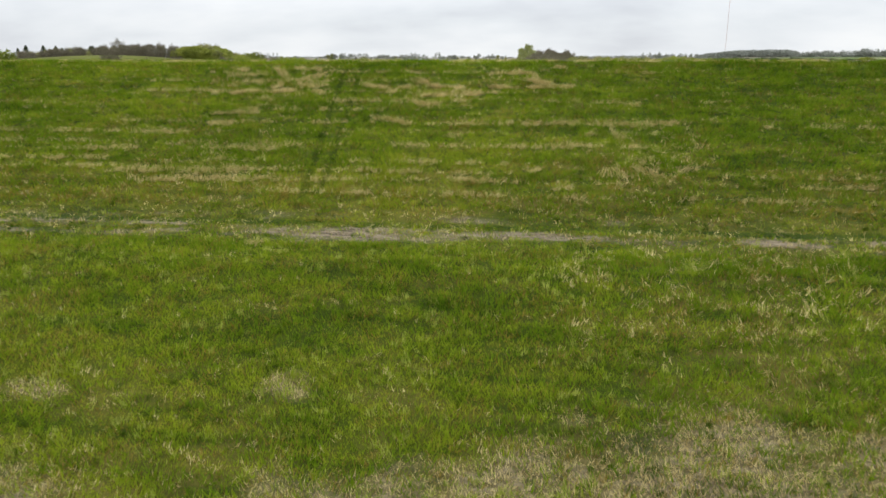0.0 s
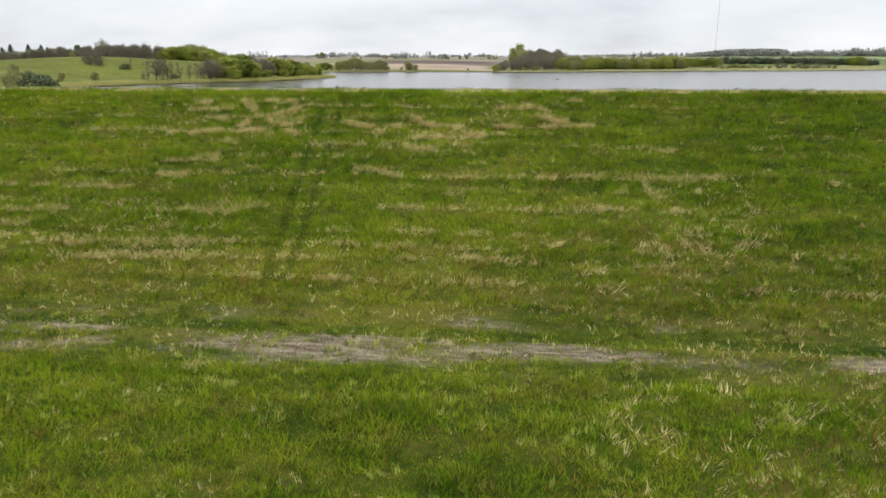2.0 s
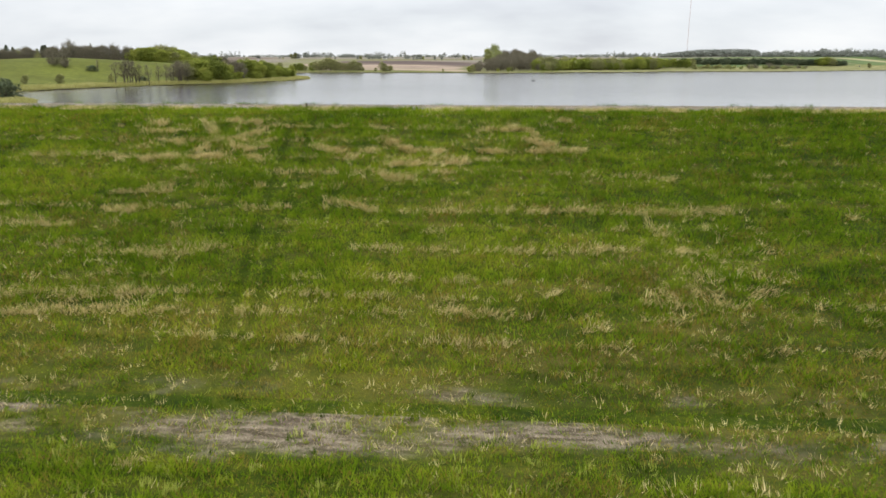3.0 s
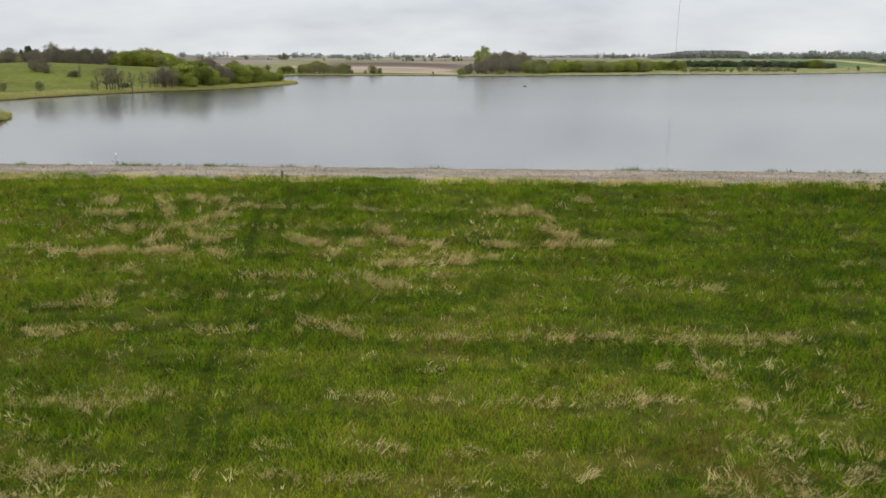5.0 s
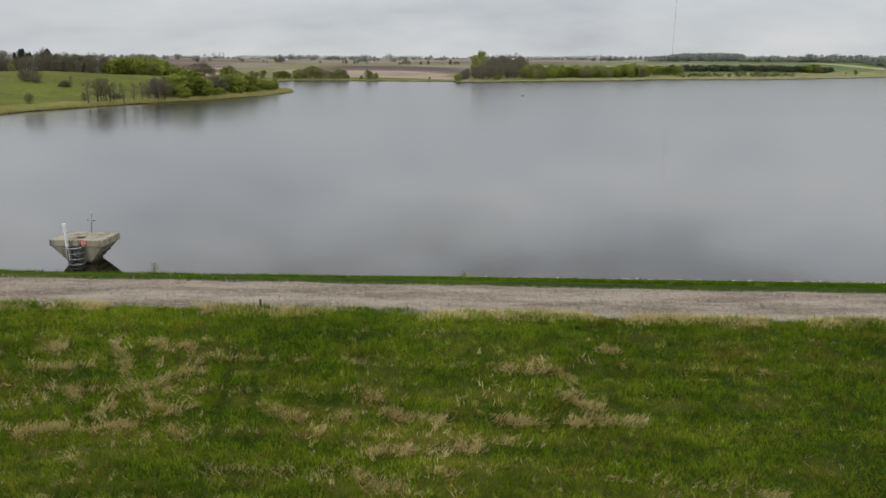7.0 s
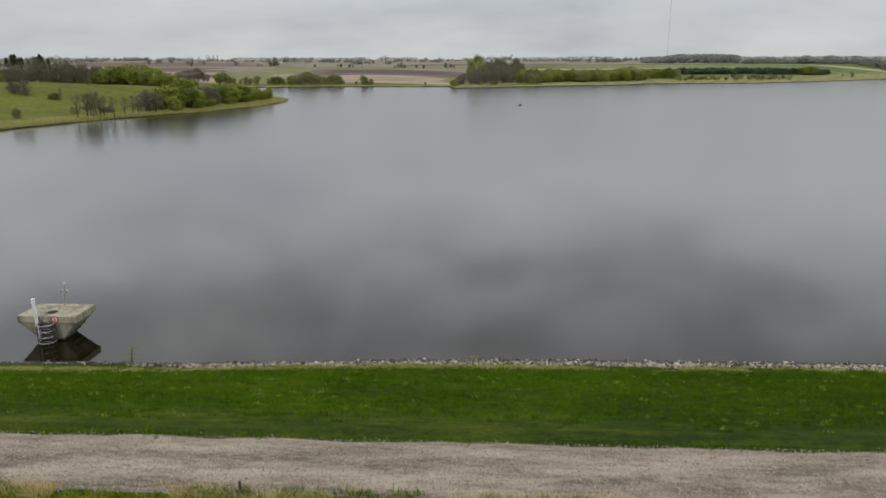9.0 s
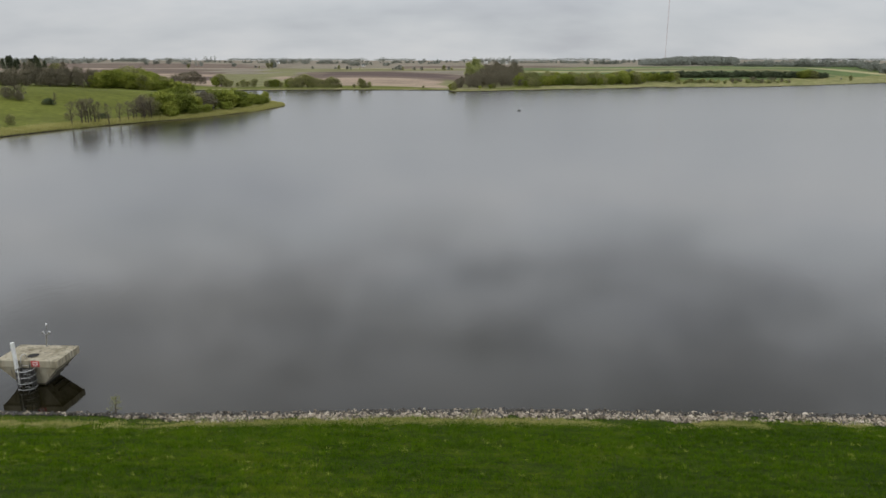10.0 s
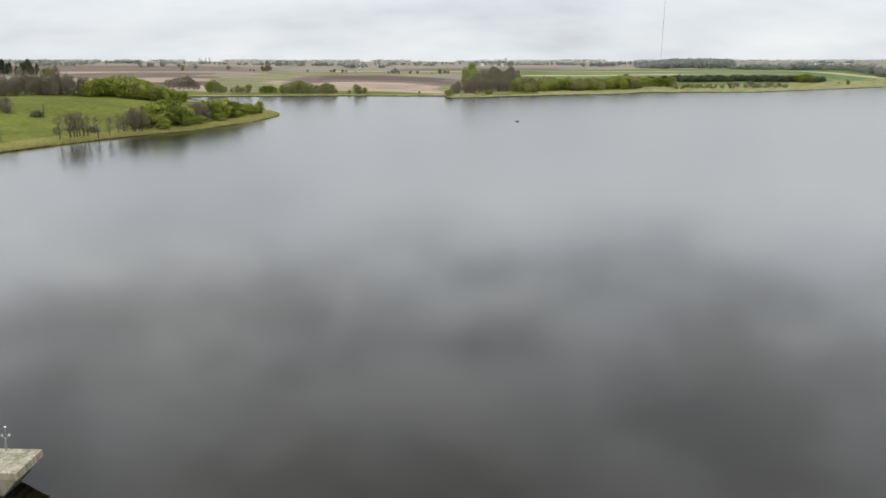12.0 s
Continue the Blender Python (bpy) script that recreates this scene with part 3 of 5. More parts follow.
    bmesh.ops.create_uvsphere(bm, u_segments=14, v_segments=8, radius=0.055, matrix=Matrix.Translation((0.12, 0.92, 3.0)))
    part("lamp_cap", bm, WHITE_PAINT, post, "white cap", True)
    return base


make_riser()


# ---- trees ----
def limb_tree(seed, height, spread, low=0.25, n=9):
    """Trunk and limbs, and the ends where the crown sits."""
    r = random.Random(seed)
    bm, ends = bmesh.new(), []
    rt = height * 0.018 + 0.03
    bend = (r.uniform(-0.06, 0.06) * height, r.uniform(-0.06, 0.06) * height)
    at = lambda f: Vector((bend[0] * f * f, bend[1] * f * f, height * 0.86 * f))
    for k in range(4):
        rod(bm, at(k / 4), at((k + 1) / 4), rt * (1 - k / 4.6), rt * (1 - (k + 1) / 4.6), 7)
    ends.append(at(1.0))
    for k in range(n):
        f = low + (0.95 - low) * (k + r.random()) / n
        a = k * 2.4 + r.uniform(-0.5, 0.5)
        reach = spread * (0.55 + 0.45 * r.random()) * math.sin(math.pi * min(0.95, 0.18 + 0.75 * f)) ** 0.7
        p = at(f)
        q = p + Vector((math.cos(a) * reach * 0.6, math.sin(a) * reach * 0.6, height * 0.08))
        e = p + Vector((math.cos(a) * reach, math.sin(a) * reach, height * r.uniform(0.1, 0.2)))
        rod(bm, p, q, rt * 0.42 * (1.1 - f), rt * 0.28 * (1.1 - f), 5)
        rod(bm, q, e, rt * 0.28 * (1.1 - f), rt * 0.1, 5)
        ends += [e, q]
    return bm, ends


def leaf_triangles(centers, radius, count, size, seed, flat=0.8):
    g = np.random.default_rng(seed)
    c = np.array([tuple(p) for p in centers])
    idx = g.integers(0, len(c), count)
    u = g.normal(size=(count, 3))
    u /= np.linalg.norm(u, axis=1)[:, None]
    rad = radius * g.uniform(0.35, 1.0, (count, 1)) ** 0.6 * g.uniform(0.75, 1.15, len(c))[idx][:, None]
    p = c[idx] + u * rad * np.array([1, 1, flat])
    tri = g.normal(size=(count, 3, 3))
    tri /= np.linalg.norm(tri, axis=2)[:, :, None]
    return p[:, None, :] + tri * (size * g.uniform(0.6, 1.3, (count, 1, 1)))


def twig_triangles(ends, count, length, width, seed, up=0.6):
    g = np.random.default_rng(seed)
    c = np.array([tuple(p) for p in ends])
    p = c[g.integers(0, len(c), count)] + g.normal(size=(count, 3)) * length * 0.28
    d = g.normal(size=(count, 3)) + np.array([0, 0, up])
    d /= np.linalg.norm(d, axis=1)[:, None]
    side = np.cross(d, g.normal(size=(count, 3)))
    side /= np.linalg.norm(side, axis=1)[:, None]
    w = width * g.uniform(0.6, 1.3, (count, 1))
    L = length * g.uniform(0.4, 1.1, (count, 1))
    return np.stack([p - side * w, p + side * w, p + d * L], 1)


def make_tree(name, label, category, seed, height, spread, leaf, leaves=1500, size=0.3, blob=0.9, twigs=0, low=0.25, limbs=9, twig_width=0.028):
    t = tagged(new(name), label, category)
    bm, ends = limb_tree(seed, height, spread, low, limbs)
    part("trunk", bm, BARK, t)
    if leaves:
        c = new("crown", triangle_mesh("crown", leaf_triangles(ends, blob, leaves, size, seed), [leaf]))
        c.parent = t
    if twigs:
        c = new("branchwork", triangle_mesh("branchwork", twig_triangles(ends, twigs, spread * 0.55, twig_width, seed), [TWIG]))
        c.parent = t
    return t


def make_conifer(label, seed, height, spread):
    t = tagged(new("conifer_tree"), label, "tree")
    part("trunk", rod(bmesh.new(), (0, 0, 0), (0, 0, height), height * 0.017, 0.02, 7), BARK, t)
    g = np.random.default_rng(seed)
    n = 3000
    f = g.random(n) ** 0.75
    a = g.random(n) * 6.283
    whorl = 0.75 + 0.25 * np.sin(f * 60 + a * 2)
    r = spread * (1 - f) ** 0.65 * g.random(n) ** 0.5 * whorl
    p = np.stack([np.cos(a) * r, np.sin(a) * r, height * (0.1 + 0.9 * f) - 0.25 * r], 1)
    tri = g.normal(size=(n, 3, 3)) * np.array([1, 1, 0.5])
    tri /= np.linalg.norm(tri, axis=2)[:, :, None]
    c = new("crown", triangle_mesh("crown", p[:, None, :] + tri * 0.34 * g.uniform(0.6, 1.3, (n, 1, 1)), [LEAF_DARK]))
    c.parent = t
    return t


def plant(proto, used, x, y, scale=1.0, turn=None, group="", sink=0.15, wide=1.0):
    z = float(ground_height(np.array([x]), np.array([y]))[0]) - sink
    m = pose(x, y, max(z, -0.1), 0, 0, random.uniform(0, 360) if turn is None else turn) @ Matrix.Diagonal((scale * wide, scale * wide, scale, 1))
    if proto not in used:
        used.append(proto)
        proto.matrix_basis = m
        ob = proto
    else:
        ob = copy_thing(proto, pose(0, 0, 0))
        ob.matrix_basis = m
    if group:
        ob["group"] = group
    return ob


USED = []
fresh = [make_tree("broadleaf_tree", "young broadleaf tree in fresh green leaf on the bank", "tree", 11 + k, 6.0, 2.3, LEAF_FRESH, 3200, 0.27, 1.15, 0, 0.06, 14) for k in range(3)]
shrubs = [make_tree("shrub", "rounded shrub in fresh green leaf beside the water", "shrub", 31 + k, 3.6, 1.9, LEAF_FRESH, 1900, 0.25, 0.95, 0, 0.03, 10) for k in range(2)]
olive = [make_tree("budding_tree", "budding tree with thin olive-green leaves", "tree", 41 + k, 6.5, 2.2, LEAF_OLIVE, 2200, 0.25, 1.15, 500, 0.06, 13) for k in range(2)]
bare = [make_tree("bare_tree", "slender bare grey-brown tree at the waterline", "tree", 51 + k, 7.0, 1.3, LEAF_BUD, 120, 0.12, 0.6, 900, 0.22, 12, 0.016) for k in range(3)]
brown = [make_tree("leafless_tree", "leafless grey-brown tree with dense twigs", "tree", 61 + k, 9.0, 3.0, LEAF_BUD, 1500, 0.2, 1.45, 1700, 0.06, 16) for k in range(3)]
conifers = [make_conifer("tall dark green conifer at the edge of the wood", 71 + k, 12.5, 3.6) for k in range(2)]
willow = [make_tree("scrub_willow", "pale grey-green scrub willow on the marshy shore", "shrub", 85 + k, 6.5, 2.2, LEAF_PALE, 1500, 0.25, 1.15, 500, 0.06, 12) for k in range(2)]
dark_bush = [make_tree("bush", "low dark green bush on the meadow", "bush", 81, 2.0, 1.5, LEAF_DARK, 800, 0.2, 0.7, 0, 0.05, 8)]
rnd = random.Random(5)

# bare trees along the peninsula's bank
for k, (x, y) in enumerate(((-109.6, 183.0), (-109.6, 188.1), (-109.1, 189.4), (-108.0, 188.8), (-108.6, 191.3), (-107.6, 191.6), (-107.0, 192.6), (-108.9, 187.0), (-102.9, 190.6), (-102.4, 196.1), (-102.0, 200.6), (-101.2, 202.4))):
    plant(bare[k % 3], USED, x, y, rnd.uniform(0.88, 1.1) * (0.85 if k > 7 else 1), None, "bare trees on the bank", wide=1.15)
for x, y, s in ((-101.7, 205.2, 0.95), (-100.0, 207.0, 1.05), (-99.4, 205.6, 0.85), (-98.4, 208.5, 1.0), (-101.0, 210.0, 1.05)):
    plant(bare[rnd.randrange(3)], USED, x, y, 1.02 * s, None, "bare trees on the bank", wide=1.3)
    plant(bare[rnd.randrange(3)], USED, x - 1.2, y + 1.0, 0.9 * s, None, "bare trees on the bank", wide=1.2)
# leafy thicket on the peninsula, in three clumps with a greyer gap between
for kind_, spots in ((fresh, ((-104.5, 224.0, 1.1), (-101.5, 223.0, 1.2), (-99.0, 221.0, 1.25), (-97.2, 219.6, 1.15), (-95.8, 223.0, 1.25), (-94.3, 226.5, 1.1), (-97.5, 228.5, 1.3), (-101.5, 229.5, 1.25), (-93.0, 231.0, 0.95), (-105.0, 231.0, 1.1), (-95.8, 216.8, 0.8))),
                     (brown, ((-92.8, 237.0, 0.7), (-91.2, 240.5, 0.72), (-94.6, 243.0, 0.8))),
                     (olive, ((-96.0, 236.0, 1.0), (-93.0, 243.5, 0.95), (-103.0, 217.0, 1.0), (-105.5, 219.0, 0.95), (-100.5, 215.5, 0.85))),
                     (fresh, ((-93.0, 248.0, 1.15), (-90.3, 250.0, 1.1), (-88.6, 254.5, 1.0), (-91.5, 256.5, 1.2), (-88.2, 260.5, 1.0), (-91.0, 264.0, 1.05), (-88.8, 269.0, 0.9), (-86.9, 273.5, 0.8))),
                     (shrubs, ((-94.0, 214.8, 0.9), (-91.0, 224.5, 1.0), (-89.6, 231.0, 0.9), (-87.2, 246.5, 0.9), (-85.6, 259.0, 0.8), (-86.5, 267.0, 1.0), (-85.8, 278.5, 1.05), (-86.9, 282.5, 1.1), (-84.6, 284.0, 0.8)))):
    for x, y, s in spots:
        plant(kind_[rnd.randrange(len(kind_))], USED, x, y, s * rnd.uniform(0.94, 1.06), None, "thicket on the peninsula", wide=1.22)
plant(fresh[0], USED, -86.4, 292.5, 0.8, None, "thicket on the peninsula", wide=1.1)
for proto, x, y, size in ((fresh[1], -107.0, 108.0, 1.25), (olive[0], -93.5, 101.5, 0.68), (olive[1], -96.0, 103.0, 0.6), (dark_bush[0], -87.6, 98.8, 1.9), (dark_bush[0], -84.6, 97.6, 1.7)):
    plant(proto, USED, x, y, size, None, "bushes on the spit", wide=1.05)
sapling = make_tree("sapling", "thin yellowish sapling growing between the stones", "sapling", 91, 1.25, 0.3, LEAF_OLIVE, 420, 0.035, 0.2, 0, 0.2, 9)
plant(sapling, USED, -15.4, 19.75, 1.0)
plant(sapling, USED, 3.4, 19.3, 0.45, None, "", 0.05, 2.2)
# bushes on the meadow
plant(dark_bush[0], USED, -137.9, 220.0, 0.95, None, "meadow bushes", wide=1.5)
plant(bare[1], USED, -136.6, 221.5, 0.62, None, "meadow bushes")
plant(dark_bush[0], USED, -110.1, 200.6, 0.9, None, "meadow bushes", wide=1.5)
for x, y, s in ((-151.5, 220, 1.1), (-149.2, 221.5, 1.25), (-153.8, 222, 1.0), (-147.2, 219.5, 0.9)):
    plant(brown[1], USED, x, y, 0.42 * s, None, "meadow bushes", wide=1.4)
for x, y, s in ((-124, 178, 0.45), (-131, 172, 0.4), (-138, 168, 0.5), (-118, 196, 0.35), (-150, 178, 0.6), (-111.5, 200, 0.35)):
    plant(olive[0], USED, x, y, s, None, "meadow bushes", wide=1.3)
# wood behind the meadow: fresh green towards the lake, grey-brown further up
for k in range(88):
    f = k / 87
    x, y = -173 + 31 * f + rnd.uniform(-2.5, 2.5), 316 + 17 * f + rnd.uniform(-3, 22)
    tall = float(np.interp(f, [0, 0.12, 0.3, 0.55, 0.75, 1], [0.95, 1.2, 1.4, 1.3, 0.98, 0.9]))
    plant((fresh + olive + fresh)[rnd.randrange(8)], USED, x, y, tall * rnd.uniform(0.85, 1.06), None, "wood behind the meadow", wide=1.2)
for k in range(104):
    f = k / 103
    x, y = -262 + 89 * f + rnd.uniform(-2, 2), 311 + rnd.uniform(0, 16)
    plant((brown + brown + brown + olive[:1])[rnd.randrange(10)], USED, x, y, rnd.uniform(0.7, 0.95), None, "wood behind the meadow", wide=0.95)
for k in range(12):
    plant((olive + olive + brown[:1])[rnd.randrange(5)], USED, -290 + 6.5 * k + rnd.uniform(-3, 3), 338 + rnd.uniform(-6, 10), rnd.uniform(1.0, 1.3), None, "wood behind the meadow", wide=1.0)


def afar(px, d):
    """A spot d metres out over the lake, by its bearing from the dam in view widths."""
    k = (px - 784) / 1298
    b = (k - 0.038) / (1 + 0.038 * k)
    return 2.4 + d * b, d - 7.8


# dark conifers over the wood, far back
for px in (-150, -132, -96, -70, -58, -36, -14, -4, 3, 9, 15, 26, 37, 42, 47, 51, 56, 61):
    x, y = afar(px + rnd.uniform(-2, 2), 690 + rnd.uniform(-20, 20))
    plant(conifers[rnd.randrange(2)], USED, x, y, rnd.uniform(0.85, 1.2) * (0.75 if px > 54 or px == 26 else 1), None, "conifers behind the meadow", wide=1.5)
for px in (-120, -84, -44, -30, 72, 84, 95):
    x, y = afar(px + rnd.uniform(-3, 3), 640 + rnd.uniform(-15, 15))
    plant((olive + brown)[rnd.randrange(5)], USED, x, y, rnd.uniform(1.0, 1.5), None, "trees behind the meadow", wide=1.2)

# reeds and rough grass on the bank
n = 760000
x, y = rng.uniform(-135, -74, n), rng.uniform(80, 325, n)
d = lake_distance(x, y)
keep = (d > 0.4) & (d < 11) & (rng.random(n) < 0.9 - 0.06 * d)
x, y = x[keep], y[keep]
z = ground_height(x, y)
n = len(x)
a, h = rng.random(n) * 6.283, (0.25 + 0.5 * rng.random(n)) * (0.4 + 1.2 * value_noise(x * 0.35, y * 0.35, 3))
side = np.stack([np.cos(a), np.sin(a), a * 0], 1) * 0.07
root = np.stack([x, y, z - 0.05], 1)
tip = root + np.stack([rng.normal(size=n) * 0.3 * h, rng.normal(size=n) * 0.3 * h, h], 1)
reeds = new("reeds", triangle_mesh("reeds", np.stack([root - side, root + side, tip], 1), [BLADE_REED]))
tagged(reeds, "pale rough grass and reeds along the bank", "reeds", kind="stuff")

# shrubs along the far shore of the inlet
for px, d, s in ((362, 474, 1.4), (372, 476, 1.6), (381, 474, 1.1), (390, 478, 0.8), (412, 476, 0.95), (420, 478, 0.8), (432, 476, 1.1), (402, 478, 0.6), (455, 476, 0.85), (463, 478, 1.0), (472, 476, 1.1), (480, 478, 0.8), (494, 476, 1.2), (502, 474, 1.3), (511, 478, 1.4),
                 (520, 476, 1.7), (529, 478, 1.6), (537, 474, 1.5), (548, 476, 1.2), (557, 478, 1.1), (566, 476, 1.25), (574, 474, 1.4), (582, 478, 1.2), (590, 478, 0.5), (614, 480, 0.5), (627, 478, 1.2), (631, 480, 1.0), (641, 480, 0.8), (740, 482, 0.35)):
    x, y = afar(px, d)
    plant((olive + olive + fresh[:1])[rnd.randrange(5)], USED, x, y + 4, s * 0.8, None, "shrubs along the far shore", wide=1.3)
for px, d, s in ((292, 500, 0.8), (302, 505, 0.9), (312, 495, 1.0), (320, 500, 1.05), (329, 498, 1.1), (338, 500, 0.85), (345, 504, 0.6)):
    x, y = afar(px, d)
    plant(brown[rnd.randrange(3)], USED, x, y, s * 0.95, None, "grey trees along the far shore", wide=1.15)
# grey wood on the point, running back up the rise, with one tall green tree at its edge
for k in range(96):
    px, back = 796 + 122 * rnd.random(), rnd.random() ** 0.8
    x, y = afar(px, 474 + 0.3 * (px - 796) + (26 + 1.3 * (px - 796)) * back)
    tall = float(np.interp(px, [796, 812, 830, 850, 895, 918], [0.6, 0.9, 1.22, 1.42, 1.42, 0.95])) * (0.62 + 0.38 * back)
    plant(brown[rnd.randrange(3)], USED, x, y, tall * rnd.uniform(0.85, 1.08), None, "grey wood on the point", wide=1.1)
pale = make_tree("poplar_tree", "tall pale green tree just coming into leaf", "tree", 47, 6.5, 2.0, LEAF_PALE, 4200, 0.2, 1.0, 300, 0.04, 19)
for px, d, s in ((833, 590, 2.6), (824, 575, 2.15), (841, 560, 2.1)):
    x, y = afar(px, d)
    plant(pale, USED, x, y, s, None, "pale trees on the point", wide=1.0)
for px, d, s in ((912, 520, 1.3), (921, 535, 1.5), (930, 530, 1.55), (939, 540, 1.5), (947, 530, 1.3), (955, 540, 1.15), (936, 505, 1.1), (944, 500, 1.0), (926, 510, 0.8), (862, 478, 0.5), (868, 482, 0.55), (843, 470, 0.4), (797, 458, 0.8), (791, 462, 0.7), (917, 545, 1.4), (950, 520, 0.9)):
    x, y = afar(px, d)
    plant((olive + fresh[:1])[rnd.randrange(3)], USED, x, y, s * 0.95, None, "green trees on the point", wide=1.2)
# willow belt on the far shore
for k in range(84):
    px = 958 + 180 * (k + rnd.random()) / 84
    back = rnd.random()
    x, y = afar(px, 512 + (px - 958) * 0.26 + 40 * back)
    plant((olive + fresh)[rnd.randrange(5)], USED, x, y + 6, rnd.uniform(1.05, 1.4) * (0.82 + 0.32 * back), None, "willow belt on the shore", wide=1.2)
# dark hedge, with paler scrub in front of it
for k in range(150):
    f = k / 149
    px = 1144 + 316 * f + rnd.uniform(-2, 2)
    x, y = afar(px, 628 + 78 * f + rnd.uniform(-4, 14))
    plant(dark_bush[0], USED, x, y, rnd.uniform(1.2, 2.5), None, "dark hedge on the shore", wide=rnd.uniform(1.1, 1.6))
for px, d, s in ((1150, 600, 1.1), (1160, 604, 1.2), (1172, 598, 1.2), (1184, 596, 1.35), (1193, 600, 1.2), (1146, 606, 1.2), (1420, 690, 1.3), (1428, 696, 1.4), (1437, 694, 1.2), (1412, 690, 1.1), (1444, 700, 1.0)):
    x, y = afar(px, d)
    plant((olive + fresh)[rnd.randrange(5)], USED, x, y, s * 0.95, None, "green shrubs before the hedge", wide=1.25)
for k in range(74):
    px = 1196 + 200 * rnd.random() ** 1.2
    x, y = afar(px, 574 + (px - 1200) * 0.17 + rnd.uniform(-4, 30))
    plant((willow + olive[:1] if px < 1295 else brown[:1] + willow)[rnd.randrange(3)], USED, x, y, rnd.uniform(0.3, 0.5), None, "pale scrub on the shore", wide=1.7)


# far woods and tree lines, too many to count
def woodland(label, spots, leaf, size, per, seed, name="far_woods"):
    g = np.random.default_rng(seed)
    tris = []
    for x, y, h, w in spots:
        z = float(ground_height(np.array([x]), np.array([y]))[0])
        n = per
        u = g.normal(size=(n, 3))
        u /= np.linalg.norm(u, axis=1)[:, None]
        p = np.array([x, y, z + h * 0.5]) + u * np.array([w, w, h * 0.52]) * (g.random((n, 1)) ** 0.4)
        tri = g.normal(size=(n, 3, 3))
        tri /= np.linalg.norm(tri, axis=2)[:, :, None]
        tris.append(p[:, None, :] + tri * size * g.uniform(0.6, 1.3, (n, 1, 1)))
    ob = new(name, triangle_mesh(name, np.concatenate(tris), [leaf]))
    return tagged(ob, label, "woodland", kind="stuff")


spots = []
for k in range(330):
    px = 1128 + 168 * (k + rnd.random()) / 330
    back = rnd.random()
    x, y = afar(px, 960 + 390 * back + 0.3 * (1296 - px))
    tall = float(np.interp(px, [1128, 1150, 1185, 1230, 1285, 1296], [0.35, 0.62, 0.95, 1.0, 0.92, 0.75]))
    spots.append((x, y, tall * rnd.uniform(7.5, 10), rnd.uniform(4.5, 7)))
woodland("distant wood on a low hill, haze put into its leaf colour", spots, LEAF_HAZED, 1.4, 170, 1)
spots = []
for px, d, n, w, h in ((-60, 1250, 26, 90, 12), (30, 1200, 26, 60, 11), (70, 1150, 16, 30, 11), (84, 1120, 6, 8, 14), (112, 1150, 14, 26, 10), (142, 1250, 8, 12, 13), (150, 1300, 12, 40, 7), (205, 1480, 40, 46, 9), (237, 1450, 10, 10, 11),
                       (247, 1060, 3, 5, 10), (262, 1080, 3, 4, 9), (281, 1100, 4, 4, 11), (305, 1500, 10, 22, 10), (322, 1080, 3, 5, 12), (341, 1030, 3, 3, 12), (365, 1500, 10, 16, 15), (385, 1500, 8, 18, 8), (401, 980, 2, 3, 9), (440, 1500, 8, 30, 5),
                       (462, 1280, 10, 14, 8), (482, 1260, 16, 14, 10), (500, 1260, 6, 8, 12), (522, 1260, 14, 16, 11), (580, 1280, 26, 26, 8), (612, 1150, 6, 5, 14), (622, 1120, 8, 9, 12), (640, 1160, 5, 5, 9), (668, 1300, 3, 4, 15), (675, 1150, 5, 5, 11), (688, 1300, 4, 5, 9),
                       (745, 1300, 14, 22, 9), (725, 1400, 16, 40, 6), (800, 1500, 14, 60, 6), (850, 1450, 8, 12, 12), (870, 1420, 12, 14, 13), (886, 1380, 10, 8, 16), (900, 1400, 8, 12, 11), (960, 1500, 34, 70, 8), (1020, 1450, 16, 34, 8), (1052, 1260, 22, 24, 11), (1078, 1270, 14, 20, 9), (1110, 1400, 26, 40, 8),
                       (1310, 940, 12, 14, 5.9), (1340, 920, 26, 16, 7.3), (1362, 905, 18, 12, 7.9), (1385, 900, 16, 12, 7.3), (1405, 890, 20, 12, 7.3), (1425, 880, 20, 12, 9.2), (1445, 890, 20, 14, 9.2), (1470, 870, 22, 16, 7.9), (1500, 880, 24, 16, 8.6), (1525, 870, 16, 12, 7.9),
                       (1540, 840, 24, 12, 8.6), (1562, 820, 30, 16, 10.1), (1590, 810, 30, 20, 10.1), (1625, 800, 30, 22, 10.1), (1670, 800, 34, 30, 10.1)):
    for k in range(n):
        x, y = afar(px, d)
        spots.append((x + rnd.uniform(-w, w), y + rnd.uniform(-16, 16), h * rnd.uniform(0.35, 1.15) * (0.85 if d > 1000 else 1.0), rnd.uniform(2.0, 4.2)))
for k in range(900):
    b = -0.85 + 1.75 * (k + rnd.random()) / 900
    if value_noise(np.array([b * 14 + 30]), np.array([1.3]), 3)[0] > 0.36:
        d = rnd.uniform(2000, 2500)
        spots.append((b * d, d, rnd.uniform(5, 9), rnd.uniform(5, 9)))
woodland("distant tree lines on the skyline", spots, LEAF_HAZED, 1.1, 80, 2, "tree_line")

